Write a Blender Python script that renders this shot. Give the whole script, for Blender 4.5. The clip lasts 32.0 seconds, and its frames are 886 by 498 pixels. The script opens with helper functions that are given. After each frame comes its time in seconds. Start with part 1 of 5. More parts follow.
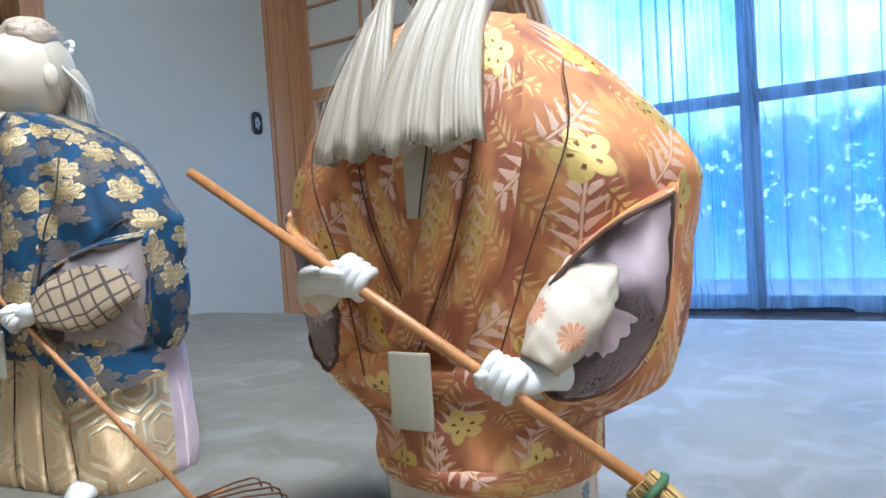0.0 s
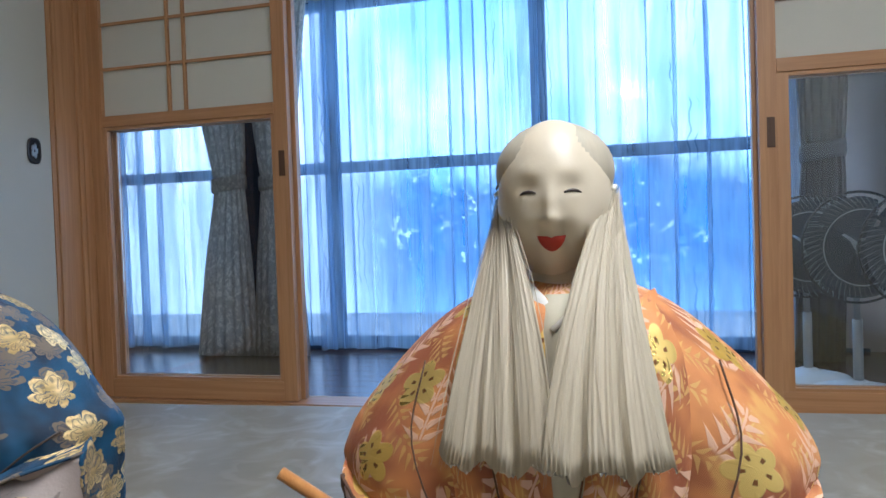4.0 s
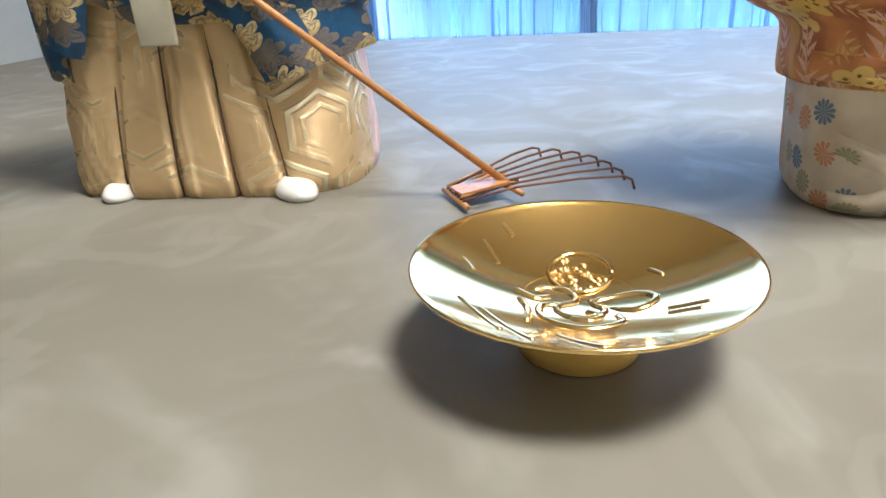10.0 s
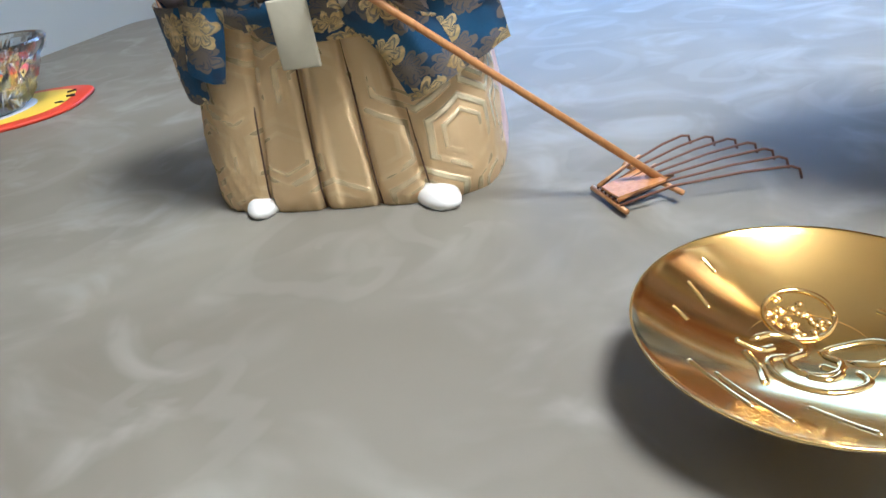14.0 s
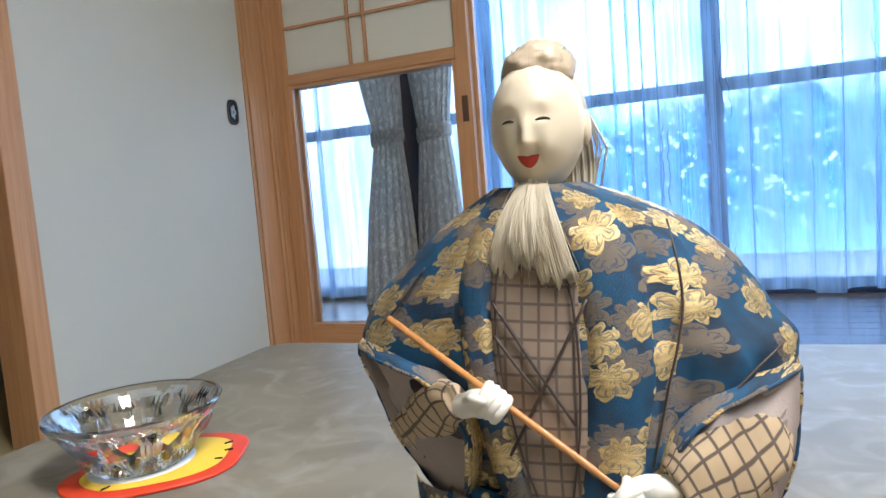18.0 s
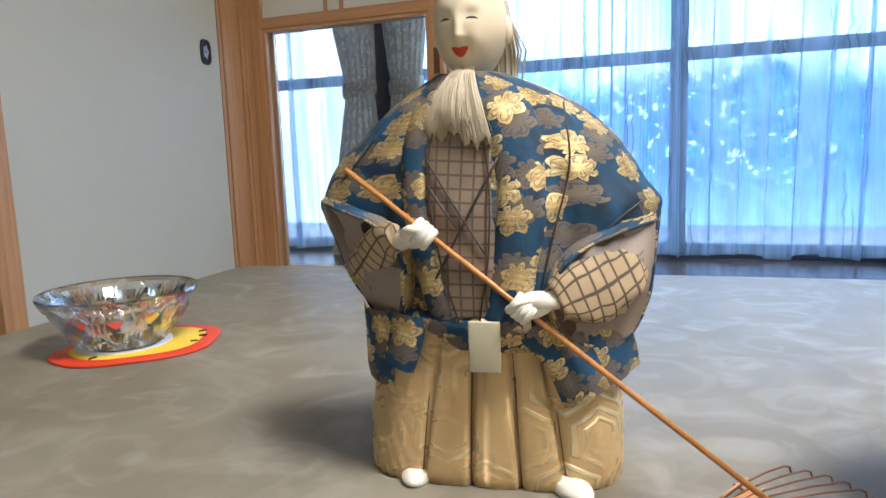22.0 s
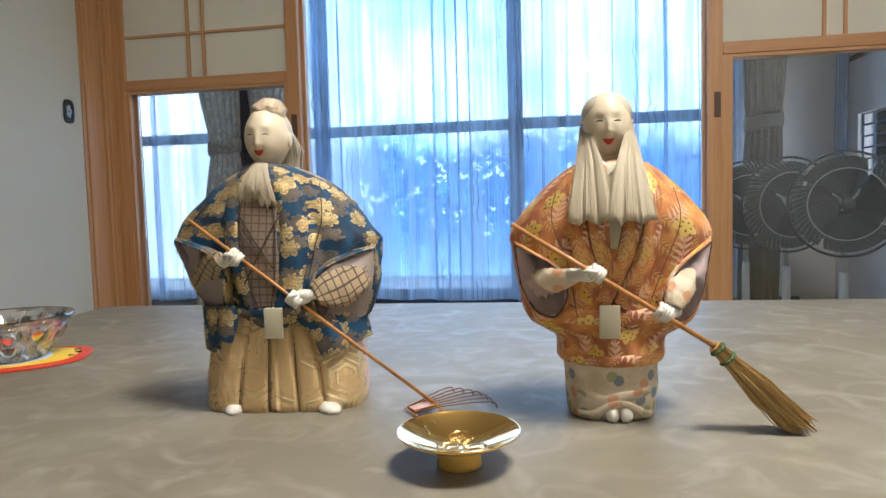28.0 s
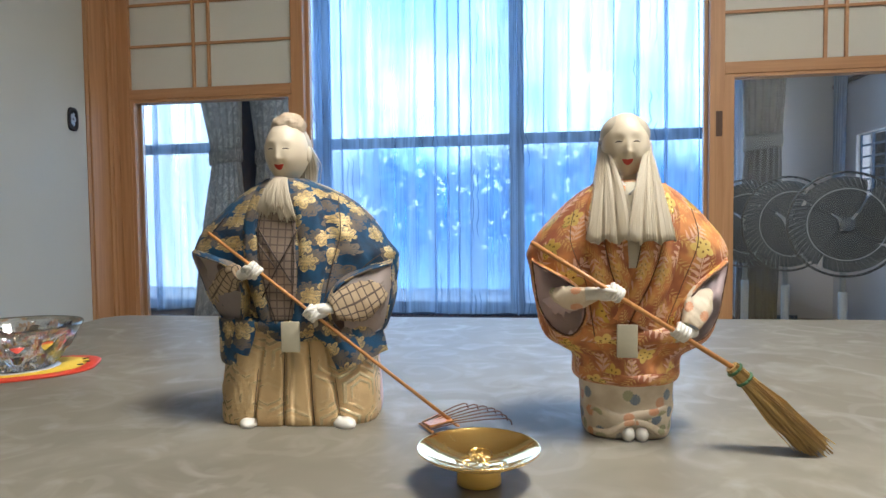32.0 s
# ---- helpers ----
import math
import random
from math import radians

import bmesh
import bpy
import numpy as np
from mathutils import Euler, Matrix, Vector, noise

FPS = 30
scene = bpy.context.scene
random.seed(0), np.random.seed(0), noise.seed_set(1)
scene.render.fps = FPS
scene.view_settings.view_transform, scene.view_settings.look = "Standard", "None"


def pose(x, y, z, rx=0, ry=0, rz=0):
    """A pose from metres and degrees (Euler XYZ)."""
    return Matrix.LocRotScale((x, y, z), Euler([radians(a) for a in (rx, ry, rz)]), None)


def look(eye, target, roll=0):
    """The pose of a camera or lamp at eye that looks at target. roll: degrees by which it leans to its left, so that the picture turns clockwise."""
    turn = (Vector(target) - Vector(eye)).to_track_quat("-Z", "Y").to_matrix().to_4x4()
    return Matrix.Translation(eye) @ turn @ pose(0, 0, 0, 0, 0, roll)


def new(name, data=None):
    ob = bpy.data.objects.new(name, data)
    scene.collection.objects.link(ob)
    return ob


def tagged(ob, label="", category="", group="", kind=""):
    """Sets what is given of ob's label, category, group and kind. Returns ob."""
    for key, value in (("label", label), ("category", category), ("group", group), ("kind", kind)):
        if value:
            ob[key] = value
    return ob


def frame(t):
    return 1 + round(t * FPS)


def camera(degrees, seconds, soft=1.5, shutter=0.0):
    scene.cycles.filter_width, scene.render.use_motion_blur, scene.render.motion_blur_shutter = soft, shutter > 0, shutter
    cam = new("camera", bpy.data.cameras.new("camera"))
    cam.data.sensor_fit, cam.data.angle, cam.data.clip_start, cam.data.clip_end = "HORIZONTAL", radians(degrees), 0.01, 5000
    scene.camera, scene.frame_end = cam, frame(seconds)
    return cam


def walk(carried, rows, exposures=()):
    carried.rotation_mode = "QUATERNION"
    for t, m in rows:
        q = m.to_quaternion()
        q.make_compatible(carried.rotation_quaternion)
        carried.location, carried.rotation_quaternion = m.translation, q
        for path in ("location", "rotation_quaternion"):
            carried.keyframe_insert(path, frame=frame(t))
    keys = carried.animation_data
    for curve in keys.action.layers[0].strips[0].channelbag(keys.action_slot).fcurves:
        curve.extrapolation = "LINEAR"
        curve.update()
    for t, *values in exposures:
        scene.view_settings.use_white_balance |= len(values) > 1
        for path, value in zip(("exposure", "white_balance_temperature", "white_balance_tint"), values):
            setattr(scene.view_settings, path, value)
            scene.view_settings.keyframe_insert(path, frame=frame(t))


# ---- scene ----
cam = camera(67.3, 32.0)
# seconds, place in metres, yaw, pitch and lean in degrees
ROWS = [
    (0.0, 0.0835, 0.0260, 0.5235, 31.91, -2.45, -3.75),
    (0.5, 0.0837, 0.0302, 0.5447, 31.84, -1.25, -4.22),
    (1.0, 0.0800, 0.0333, 0.5744, 31.84, 0.30, -4.06),
    (1.5, 0.0727, 0.0295, 0.6019, 30.91, 1.40, -3.28),
    (2.0, 0.0483, 0.0171, 0.6194, 28.12, -0.71, -4.31),
    (2.5, 0.0152, 0.0083, 0.6333, 24.44, -0.53, -2.79),
    (3.0, -0.0149, 0.0036, 0.6404, 19.51, -0.76, -2.34),
    (3.5, -0.0325, 0.0117, 0.6316, 16.01, -1.04, -2.26),
    (5.5, -0.0791, -0.0142, 0.6242, 9.24, -1.80, -1.50),
    (6.0, -0.0853, -0.0115, 0.6019, 9.01, -3.24, -1.94),
    (6.5, -0.0900, -0.0074, 0.5766, 8.88, -4.78, -1.42),
    (7.0, -0.0918, -0.0109, 0.5656, 8.68, -5.53, -1.02),
    (7.5, -0.0979, -0.0109, 0.5376, 9.14, -7.34, -1.53),
    (8.0, -0.1242, -0.0249, 0.4980, 7.92, -10.54, -0.80),
    (8.5, -0.1362, -0.0220, 0.4739, 9.11, -13.84, -0.85),
    (9.0, -0.1504, -0.0271, 0.4559, 9.10, -15.72, 0.91),
    (9.5, -0.1678, -0.0433, 0.4569, 11.87, -18.51, 0.09),
    (10.0, -0.1845, -0.0454, 0.4690, 15.60, -23.32, -3.44),
    (10.5, -0.1856, -0.0294, 0.4834, 20.12, -32.56, -9.47),
    (11.0, -0.1874, -0.0060, 0.4875, 20.94, -38.49, -11.18),
    (11.5, -0.1895, 0.0187, 0.4953, 24.05, -42.75, -16.09),
    (12.0, -0.1919, 0.0157, 0.5100, 23.82, -41.72, -15.90),
    (12.5, -0.1811, -0.0178, 0.5423, 22.63, -42.16, -15.24),
    (13.0, -0.1799, -0.0218, 0.5454, 22.60, -41.60, -14.72),
    (13.5, -0.1881, -0.0287, 0.5388, 23.20, -38.15, -15.01),
    (14.0, -0.2311, -0.0369, 0.5101, 21.98, -29.50, -9.93),
    (14.5, -0.2630, -0.0221, 0.4927, 20.96, -20.02, -6.56),
    (15.0, -0.2860, -0.0134, 0.4918, 20.58, -18.22, -7.09),
    (15.5, -0.3214, -0.0111, 0.5026, 22.22, -14.90, -5.60),
    (17.5, -0.3305, -0.0405, 0.5940, 23.53, -6.09, -4.56),
    (18.0, -0.3284, -0.0424, 0.6163, 23.40, -4.87, -4.65),
    (18.5, -0.3343, -0.0470, 0.6344, 23.49, -3.62, -4.69),
    (19.0, -0.3383, -0.0523, 0.6466, 23.10, -3.14, -4.07),
    (19.5, -0.3365, -0.0498, 0.6424, 22.70, -3.69, -4.02),
    (20.0, -0.3343, -0.0597, 0.6388, 22.66, -3.95, -3.47),
    (20.5, -0.3236, -0.0787, 0.6193, 22.94, -4.77, -2.37),
    (21.0, -0.3242, -0.0868, 0.5836, 22.46, -6.53, -2.05),
    (21.5, -0.3118, -0.1033, 0.5595, 21.64, -9.31, -1.70),
    (22.0, -0.2807, -0.1254, 0.5684, 20.87, -8.16, -1.89),
    (22.5, -0.2390, -0.1447, 0.5791, 19.95, -7.51, -2.85),
    (23.0, -0.2021, -0.1670, 0.5962, 19.27, -6.48, -3.35),
    (23.5, -0.1655, -0.1836, 0.5965, 18.22, -6.41, -3.39),
    (24.0, -0.1652, -0.2244, 0.5879, 13.59, -5.46, -3.22),
    (24.5, -0.1703, -0.2652, 0.5928, 10.69, -3.83, -2.35),
    (25.0, -0.1618, -0.2970, 0.6005, 8.85, -2.19, -1.88),
    (25.5, -0.1493, -0.3103, 0.5821, 8.70, -3.58, -1.45),
    (26.0, -0.1329, -0.3294, 0.5704, 8.64, -4.03, -1.52),
    (26.5, -0.1223, -0.3463, 0.5682, 8.83, -3.84, -1.92),
    (28.5, -0.1086, -0.3883, 0.5696, 10.16, -3.86, -1.45),
    (29.0, -0.1060, -0.3868, 0.5647, 10.02, -4.17, -1.37),
    (29.5, -0.1046, -0.3865, 0.5636, 9.77, -4.18, -1.36),
    (30.0, -0.1060, -0.3854, 0.5611, 9.85, -4.67, -1.42),
    (30.5, -0.1031, -0.3866, 0.5620, 9.68, -4.30, -1.49),
    (31.0, -0.1041, -0.3886, 0.5669, 9.84, -3.86, -1.45),
    (31.5, -0.1108, -0.3886, 0.5659, 10.30, -3.85, -1.36),
    (32.0, -0.1315, -0.3924, 0.5738, 9.64, -2.74, -0.64),
]
EXPO = [
    (0.0, 0.0, 4590, 10), (1.2, -0.1, 4680, 10), (2.0, -0.55, 4490, 10), (3.5, -0.4, 4870, 10), (6.0, -0.45, 5620, 10), (7.0, -0.1, 5900, 10),
    (8.0, 0.2, 5900, 10), (9.0, 0.3, 5620, 10), (11.0, 0.2, 5050, 10), (12.0, 0.15, 4770, 10), (13.0, 0.15, 4680, 10), (14.0, 0.25, 4870, 10), (15.0, 0.45, 4960, 10), (17.5, 0.35, 5340, 10), (18.5, 0.25, 5340, 10),
    (20.0, 0.05, 5520, 10), (22.0, 0.2, 5620, 10), (23.0, 0.2, 5990, 10), (25.0, 0.0, 5710, 10), (29.0, -0.1, 5800, 10), (31.0, -0.1, 5800, 10), (32.0, -0.1, 5520, 10),
]
walk(cam, [(t, pose(x, y, z, 90 + pitch, 0, yaw) @ pose(0, 0, 0, 0, 0, lean)) for t, x, y, z, yaw, pitch, lean in ROWS], EXPO)

# ---- world and lights ----
world = bpy.data.worlds.new("sky")
scene.world = world
world.use_nodes = True
sky = world.node_tree.nodes.new("ShaderNodeTexSky")
sky.sky_type, sky.sun_disc, sky.sun_elevation, sky.sun_rotation = "NISHITA", False, radians(40), radians(200)
world.node_tree.links.new(sky.outputs[0], world.node_tree.nodes["Background"].inputs[0])
world.node_tree.nodes["Background"].inputs[1].default_value = 0.08


def area_lamp(name, m, sx, sy, power, color, shape="RECTANGLE"):
    data = bpy.data.lights.new(name, "AREA")
    data.shape, data.size, data.size_y, data.energy, data.color = shape, sx, sy, power, color
    ob = new(name, data)
    ob.matrix_world = m
    return tagged(ob, kind="structure")


# daylight through the wide window, and the room's warm ceiling lamp
area_lamp("window_daylight", look((-0.7, 3.695, 1.25), (-0.7, 0.0, 1.25)), 3.4, 1.7, 33, (0.53, 0.75, 1.0))
area_lamp("ceiling_lamp_light", look((0.46, -0.08, 2.16), (0.46, -0.08, 0.0)), 0.60, 0.60, 39, (1.0, 0.89, 0.72), "DISK")
area_lamp("end_window_daylight", look((1.66, 3.28, 0.88), (0.0, 3.28, 0.80)), 0.5, 0.7, 10, (0.80, 0.90, 1.0))

# ---- material helpers ----
class Val:
    """A number inside a node tree, with arithmetic."""

    def __init__(self, tree, sock):
        self.tree, self.sock = tree, sock

    def op(self, kind, *others):
        node = self.tree.nodes.new("ShaderNodeMath")
        node.operation = kind
        self.tree.links.new(self.sock, node.inputs[0])
        for n, o in enumerate(others, 1):
            if isinstance(o, Val):
                self.tree.links.new(o.sock, node.inputs[n])
            else:
                node.inputs[n].default_value = o
        return Val(self.tree, node.outputs[0])

    def __add__(self, o): return self.op("ADD", o)
    def __sub__(self, o): return self.op("SUBTRACT", o)
    def __mul__(self, o): return self.op("MULTIPLY", o)
    def __truediv__(self, o): return self.op("DIVIDE", o)
    def abs(self): return self.op("ABSOLUTE")
    def sin(self): return self.op("SINE")
    def frac(self): return self.op("FRACT")
    def power(self, o): return self.op("POWER", o)
    def atan2(self, o): return self.op("ARCTAN2", o)
    def minimum(self, o): return self.op("MINIMUM", o)
    def maximum(self, o): return self.op("MAXIMUM", o)

    def step(self, a, b):
        """0 below a, 1 above b, smooth between."""
        node = self.tree.nodes.new("ShaderNodeMapRange")
        node.interpolation_type = "SMOOTHSTEP"
        self.tree.links.new(self.sock, node.inputs[0])
        lo, hi, x, y = (a, b, 0.0, 1.0) if a < b else (b, a, 1.0, 0.0)
        for n, v in enumerate((lo, hi, x, y), 1):
            node.inputs[n].default_value = v
        return Val(self.tree, node.outputs[0])


class Mat:
    def __init__(self, name, color=(0.5, 0.5, 0.5), rough=0.5, metal=0.0, spec=0.5):
        self.m = bpy.data.materials.new(name)
        self.m.use_nodes = True
        self.t = self.m.node_tree
        self.b = self.t.nodes["Principled BSDF"]
        self.put("Base Color", (*color, 1)), self.put("Roughness", rough), self.put("Metallic", metal), self.put("Specular IOR Level", spec)

    def put(self, slot, v):
        if isinstance(v, Val):
            self.t.links.new(v.sock, self.b.inputs[slot])
        else:
            self.b.inputs[slot].default_value = v
        return self

    def coords(self, which="Object", scale=(1, 1, 1), rot=0.0):
        tc = self.t.nodes.new("ShaderNodeTexCoord")
        mp = self.t.nodes.new("ShaderNodeMapping")
        mp.inputs["Scale"].default_value = scale
        mp.inputs["Rotation"].default_value = (0, 0, rot)
        self.t.links.new(tc.outputs[which], mp.inputs[0])
        return mp.outputs[0]

    def split(self, vec):
        n = self.t.nodes.new("ShaderNodeSeparateXYZ")
        self.t.links.new(vec, n.inputs[0])
        return [Val(self.t, o) for o in n.outputs]

    def noise(self, vec, scale, detail=3.0, rough=0.55, distort=0.0):
        n = self.t.nodes.new("ShaderNodeTexNoise")
        n.inputs["Scale"].default_value, n.inputs["Detail"].default_value = scale, detail
        n.inputs["Roughness"].default_value, n.inputs["Distortion"].default_value = rough, distort
        self.t.links.new(vec, n.inputs["Vector"])
        return Val(self.t, n.outputs[0])

    def cells(self, vec, random=0.8):
        """2D cells: offset from the cell's middle, and a random number of the cell."""
        n = self.t.nodes.new("ShaderNodeTexVoronoi")
        n.voronoi_dimensions = "2D"
        n.inputs["Scale"].default_value, n.inputs["Randomness"].default_value = 1.0, random
        self.t.links.new(vec, n.inputs["Vector"])
        (x, y, _), (u, v, _) = self.split(vec), self.split(n.outputs["Position"])
        r = self.split(n.outputs["Color"])
        return x - u, y - v, r[0], r[1]

    def mix(self, fac, a, b):
        n = self.t.nodes.new("ShaderNodeMix")
        n.data_type = "RGBA"
        for slot, v in ((0, fac), (6, a), (7, b)):
            if isinstance(v, Val):
                self.t.links.new(v.sock, n.inputs[slot])
            else:
                n.inputs[slot].default_value = v if slot == 0 else (*v, 1)
        return Val(self.t, n.outputs[2])

    def bump(self, height, dist=0.001, strength=0.6):
        n = self.t.nodes.new("ShaderNodeBump")
        n.inputs["Strength"].default_value, n.inputs["Distance"].default_value = strength, dist
        self.t.links.new(height.sock, n.inputs["Height"])
        self.t.links.new(n.outputs[0], self.b.inputs["Normal"])
        return self


def plain(name, color, rough=0.5, metal=0.0, var=0.12, scale=30.0, bump=0.0003, spec=0.5):
    """Plain surface with two scales of variation and a fine relief."""
    k = Mat(name, color, rough, metal, spec)
    co = k.coords()
    n = k.noise(co, scale, 4) * 0.6 + k.noise(co, scale / 9, 2) * 0.4
    k.put("Base Color", k.mix(n, tuple(c * (1 - var) for c in color), tuple(min(1, c * (1 + var)) for c in color)))
    k.put("Roughness", (n - 0.5) * 0.25 + rough)
    if bump:
        k.bump(k.noise(co, scale * 6, 3), bump)
    return k.m


def wood(name, light, dark, rough=0.4, axis=2, grain=60.0):
    k = Mat(name, light, rough)
    sc = [grain, grain, grain]
    sc[axis] = grain * 0.035
    co = k.coords("Object", tuple(sc))
    n = k.noise(co, 1.0, 5, 0.6, 0.6)
    broad = k.noise(k.coords("Object", tuple(v * 0.12 for v in sc)), 1.0, 2)
    k.put("Base Color", k.mix(n.step(0.3, 0.72) * 0.75 + broad * 0.25, light, dark))
    k.put("Roughness", n * 0.2 + (rough - 0.1))
    return k.bump(n, 0.0004, 0.4).m


# ---- materials ----
PINE = wood("planed_cedar", (0.53, 0.30, 0.15), (0.385, 0.195, 0.088), 0.42)
PINE_X = wood("planed_cedar_rail", (0.53, 0.30, 0.15), (0.385, 0.195, 0.088), 0.42, 0)
DARKWOOD = wood("dark_floor_boards", (0.115, 0.065, 0.042), (0.06, 0.032, 0.02), 0.22, 0, 40)
OLDWOOD = wood("dark_old_wood", (0.12, 0.06, 0.035), (0.06, 0.03, 0.018), 0.5)
BAMBOO = wood("bamboo_rod", (0.55, 0.27, 0.09), (0.40, 0.17, 0.05), 0.4, 2, 300)
RUST = plain("rusty_wire", (0.16, 0.07, 0.035), 0.55, 0.3, 0.4, 400)
PLASTER = plain("cool_white_wall_paper", (0.52, 0.53, 0.51), 0.85, 0, 0.05, 6, 0.0004)
DIMPLASTER = plain("dim_brown_plaster", (0.60, 0.545, 0.54), 0.9, 0, 0.08, 8, 0.0004)


def paper_mat():
    """Shoji paper: mostly reflecting, part of the light from behind comes through."""
    k = Mat("shoji_paper", (0.8, 0.79, 0.74), 0.9)
    co = k.coords()
    n = k.noise(co, 12.0, 4) * 0.5 + k.noise(co, 160.0, 3) * 0.5
    tone = k.mix(n, (0.78, 0.77, 0.72), (0.84, 0.83, 0.78))
    k.put("Base Color", tone).bump(n, 0.0003)
    tl, mx = k.t.nodes.new("ShaderNodeBsdfTranslucent"), k.t.nodes.new("ShaderNodeMixShader")
    tl.inputs[0].default_value, mx.inputs[0].default_value = (0.80, 0.77, 0.68, 1), 0.30
    for a, b in ((k.b.outputs[0], mx.inputs[1]), (tl.outputs[0], mx.inputs[2]), (mx.outputs[0], k.t.nodes["Material Output"].inputs[0])):
        k.t.links.new(a, b)
    return k.m


PAPER = paper_mat()
CEILING = plain("ceiling_boards", (0.72, 0.62, 0.46), 0.7, 0, 0.1, 5)
TATAMI = plain("tatami_mat", (0.36, 0.30, 0.15), 0.8, 0, 0.15, 40)
BLACK = plain("black_lacquer", (0.012, 0.012, 0.013), 0.35, 0, 0.2)
SILVER = plain("dull_silver", (0.45, 0.46, 0.48), 0.35, 0.8, 0.15, 200)
# Dark aluminium, with blue sky light scattered by the curtains mixed into its colour.
ALU = plain("sky_tinted_aluminium", (0.05, 0.085, 0.15), 0.45, 0.4)
GREYPLASTIC = plain("grey_plastic", (0.30, 0.31, 0.33), 0.4)
DARKPLASTIC = plain("smoked_plastic", (0.045, 0.054, 0.07), 0.6)
WHITEPLASTIC = plain("white_plastic", (0.75, 0.76, 0.76), 0.4, 0, 0.03)
WIRE = plain("grille_wire", (0.36, 0.38, 0.42), 0.35, 0.3)


def glass_mat(name, tint=(0.94, 0.97, 0.97), rough=0.0, shine=0.12):
    k = Mat(name, tint, rough)
    k.put("Transmission Weight", 1.0).put("IOR", 1.52)
    gl, mx = k.t.nodes.new("ShaderNodeBsdfGlossy"), k.t.nodes.new("ShaderNodeMixShader")
    gl.inputs["Roughness"].default_value = 0.03
    mx.inputs[0].default_value = shine
    for a, b in ((k.b.outputs[0], mx.inputs[1]), (gl.outputs[0], mx.inputs[2]), (mx.outputs[0], k.t.nodes["Material Output"].inputs[0])):
        k.t.links.new(a, b)
    return k.m


def pane_mat():
    """Thin window glass: clear, with a weak mirror on it."""
    k = Mat("window_glass", (1, 1, 1), 0.02)
    tr = k.t.nodes.new("ShaderNodeBsdfTransparent")
    tr.inputs[0].default_value = (0.98, 0.99, 0.99, 1)
    gl = k.t.nodes.new("ShaderNodeBsdfGlossy")
    gl.inputs["Roughness"].default_value = 0.02
    fr = k.t.nodes.new("ShaderNodeFresnel")
    fr.inputs[0].default_value = 1.45
    mx = k.t.nodes.new("ShaderNodeMixShader")
    for a, b in ((fr.outputs[0], mx.inputs[0]), (tr.outputs[0], mx.inputs[1]), (gl.outputs[0], mx.inputs[2])):
        k.t.links.new(a, b)
    k.t.links.new(mx.outputs[0], k.t.nodes["Material Output"].inputs[0])
    return k.m


PANE = pane_mat()
CRYSTAL = glass_mat("cut_crystal", (0.97, 0.99, 0.98))


def cloth_cover():
    """Cream vinyl table cover with faint white scrolls and cloudy marbling."""
    k = Mat("cream_vinyl_cover", (0.3, 0.28, 0.24), 0.5, 0.0, 0.14)
    co = k.coords("Object")
    cloud = k.noise(co, 7.0, 3, 0.5, 0.8)
    warp = k.noise(co, 5.0, 2, 0.5, 2.5)
    x, y, _ = k.split(k.coords("Object", (7.5, 7.5, 1)))
    n = k.t.nodes.new("ShaderNodeCombineXYZ")
    for v, i in ((x + warp * 0.7, 0), (y + cloud * 0.7, 1)):
        k.t.links.new(v.sock, n.inputs[i])
    dx, dy, rnd, rnd2 = k.cells(n.outputs[0], 0.7)
    d = (dx * dx + dy * dy).power(0.5)
    a = dy.atan2(dx)
    spiral = ((d * 16.0 + a * 1.0 + rnd * 6.0).sin()).step(0.55, 0.95) * d.step(0.52, 0.34)
    leaf = (k.noise(co, 13.0, 3, 0.5, 1.4)).step(0.46, 0.80)
    pale = (spiral * 0.10).maximum(leaf * 0.38)
    base = k.mix(cloud.step(0.3, 0.75), (0.175, 0.157, 0.124), (0.232, 0.213, 0.174))
    k.put("Base Color", k.mix(pale, base, (0.40, 0.39, 0.36)))
    k.put("Roughness", pale * -0.10 + 0.45 + cloud * 0.08)
    k.put("Coat Weight", 0.06).put("Coat Roughness", 0.15).put("Coat IOR", 1.4)
    return k.bump(pale * 0.5 + k.noise(co, 900.0, 2) * 0.15, 0.0004, 0.4).m


COVER = cloth_cover()


def weave(k, co, size=0.0006):
    x, y, _ = k.split(co)
    return (x * (6.283 / size)).sin() * (y * (6.283 / size)).sin()


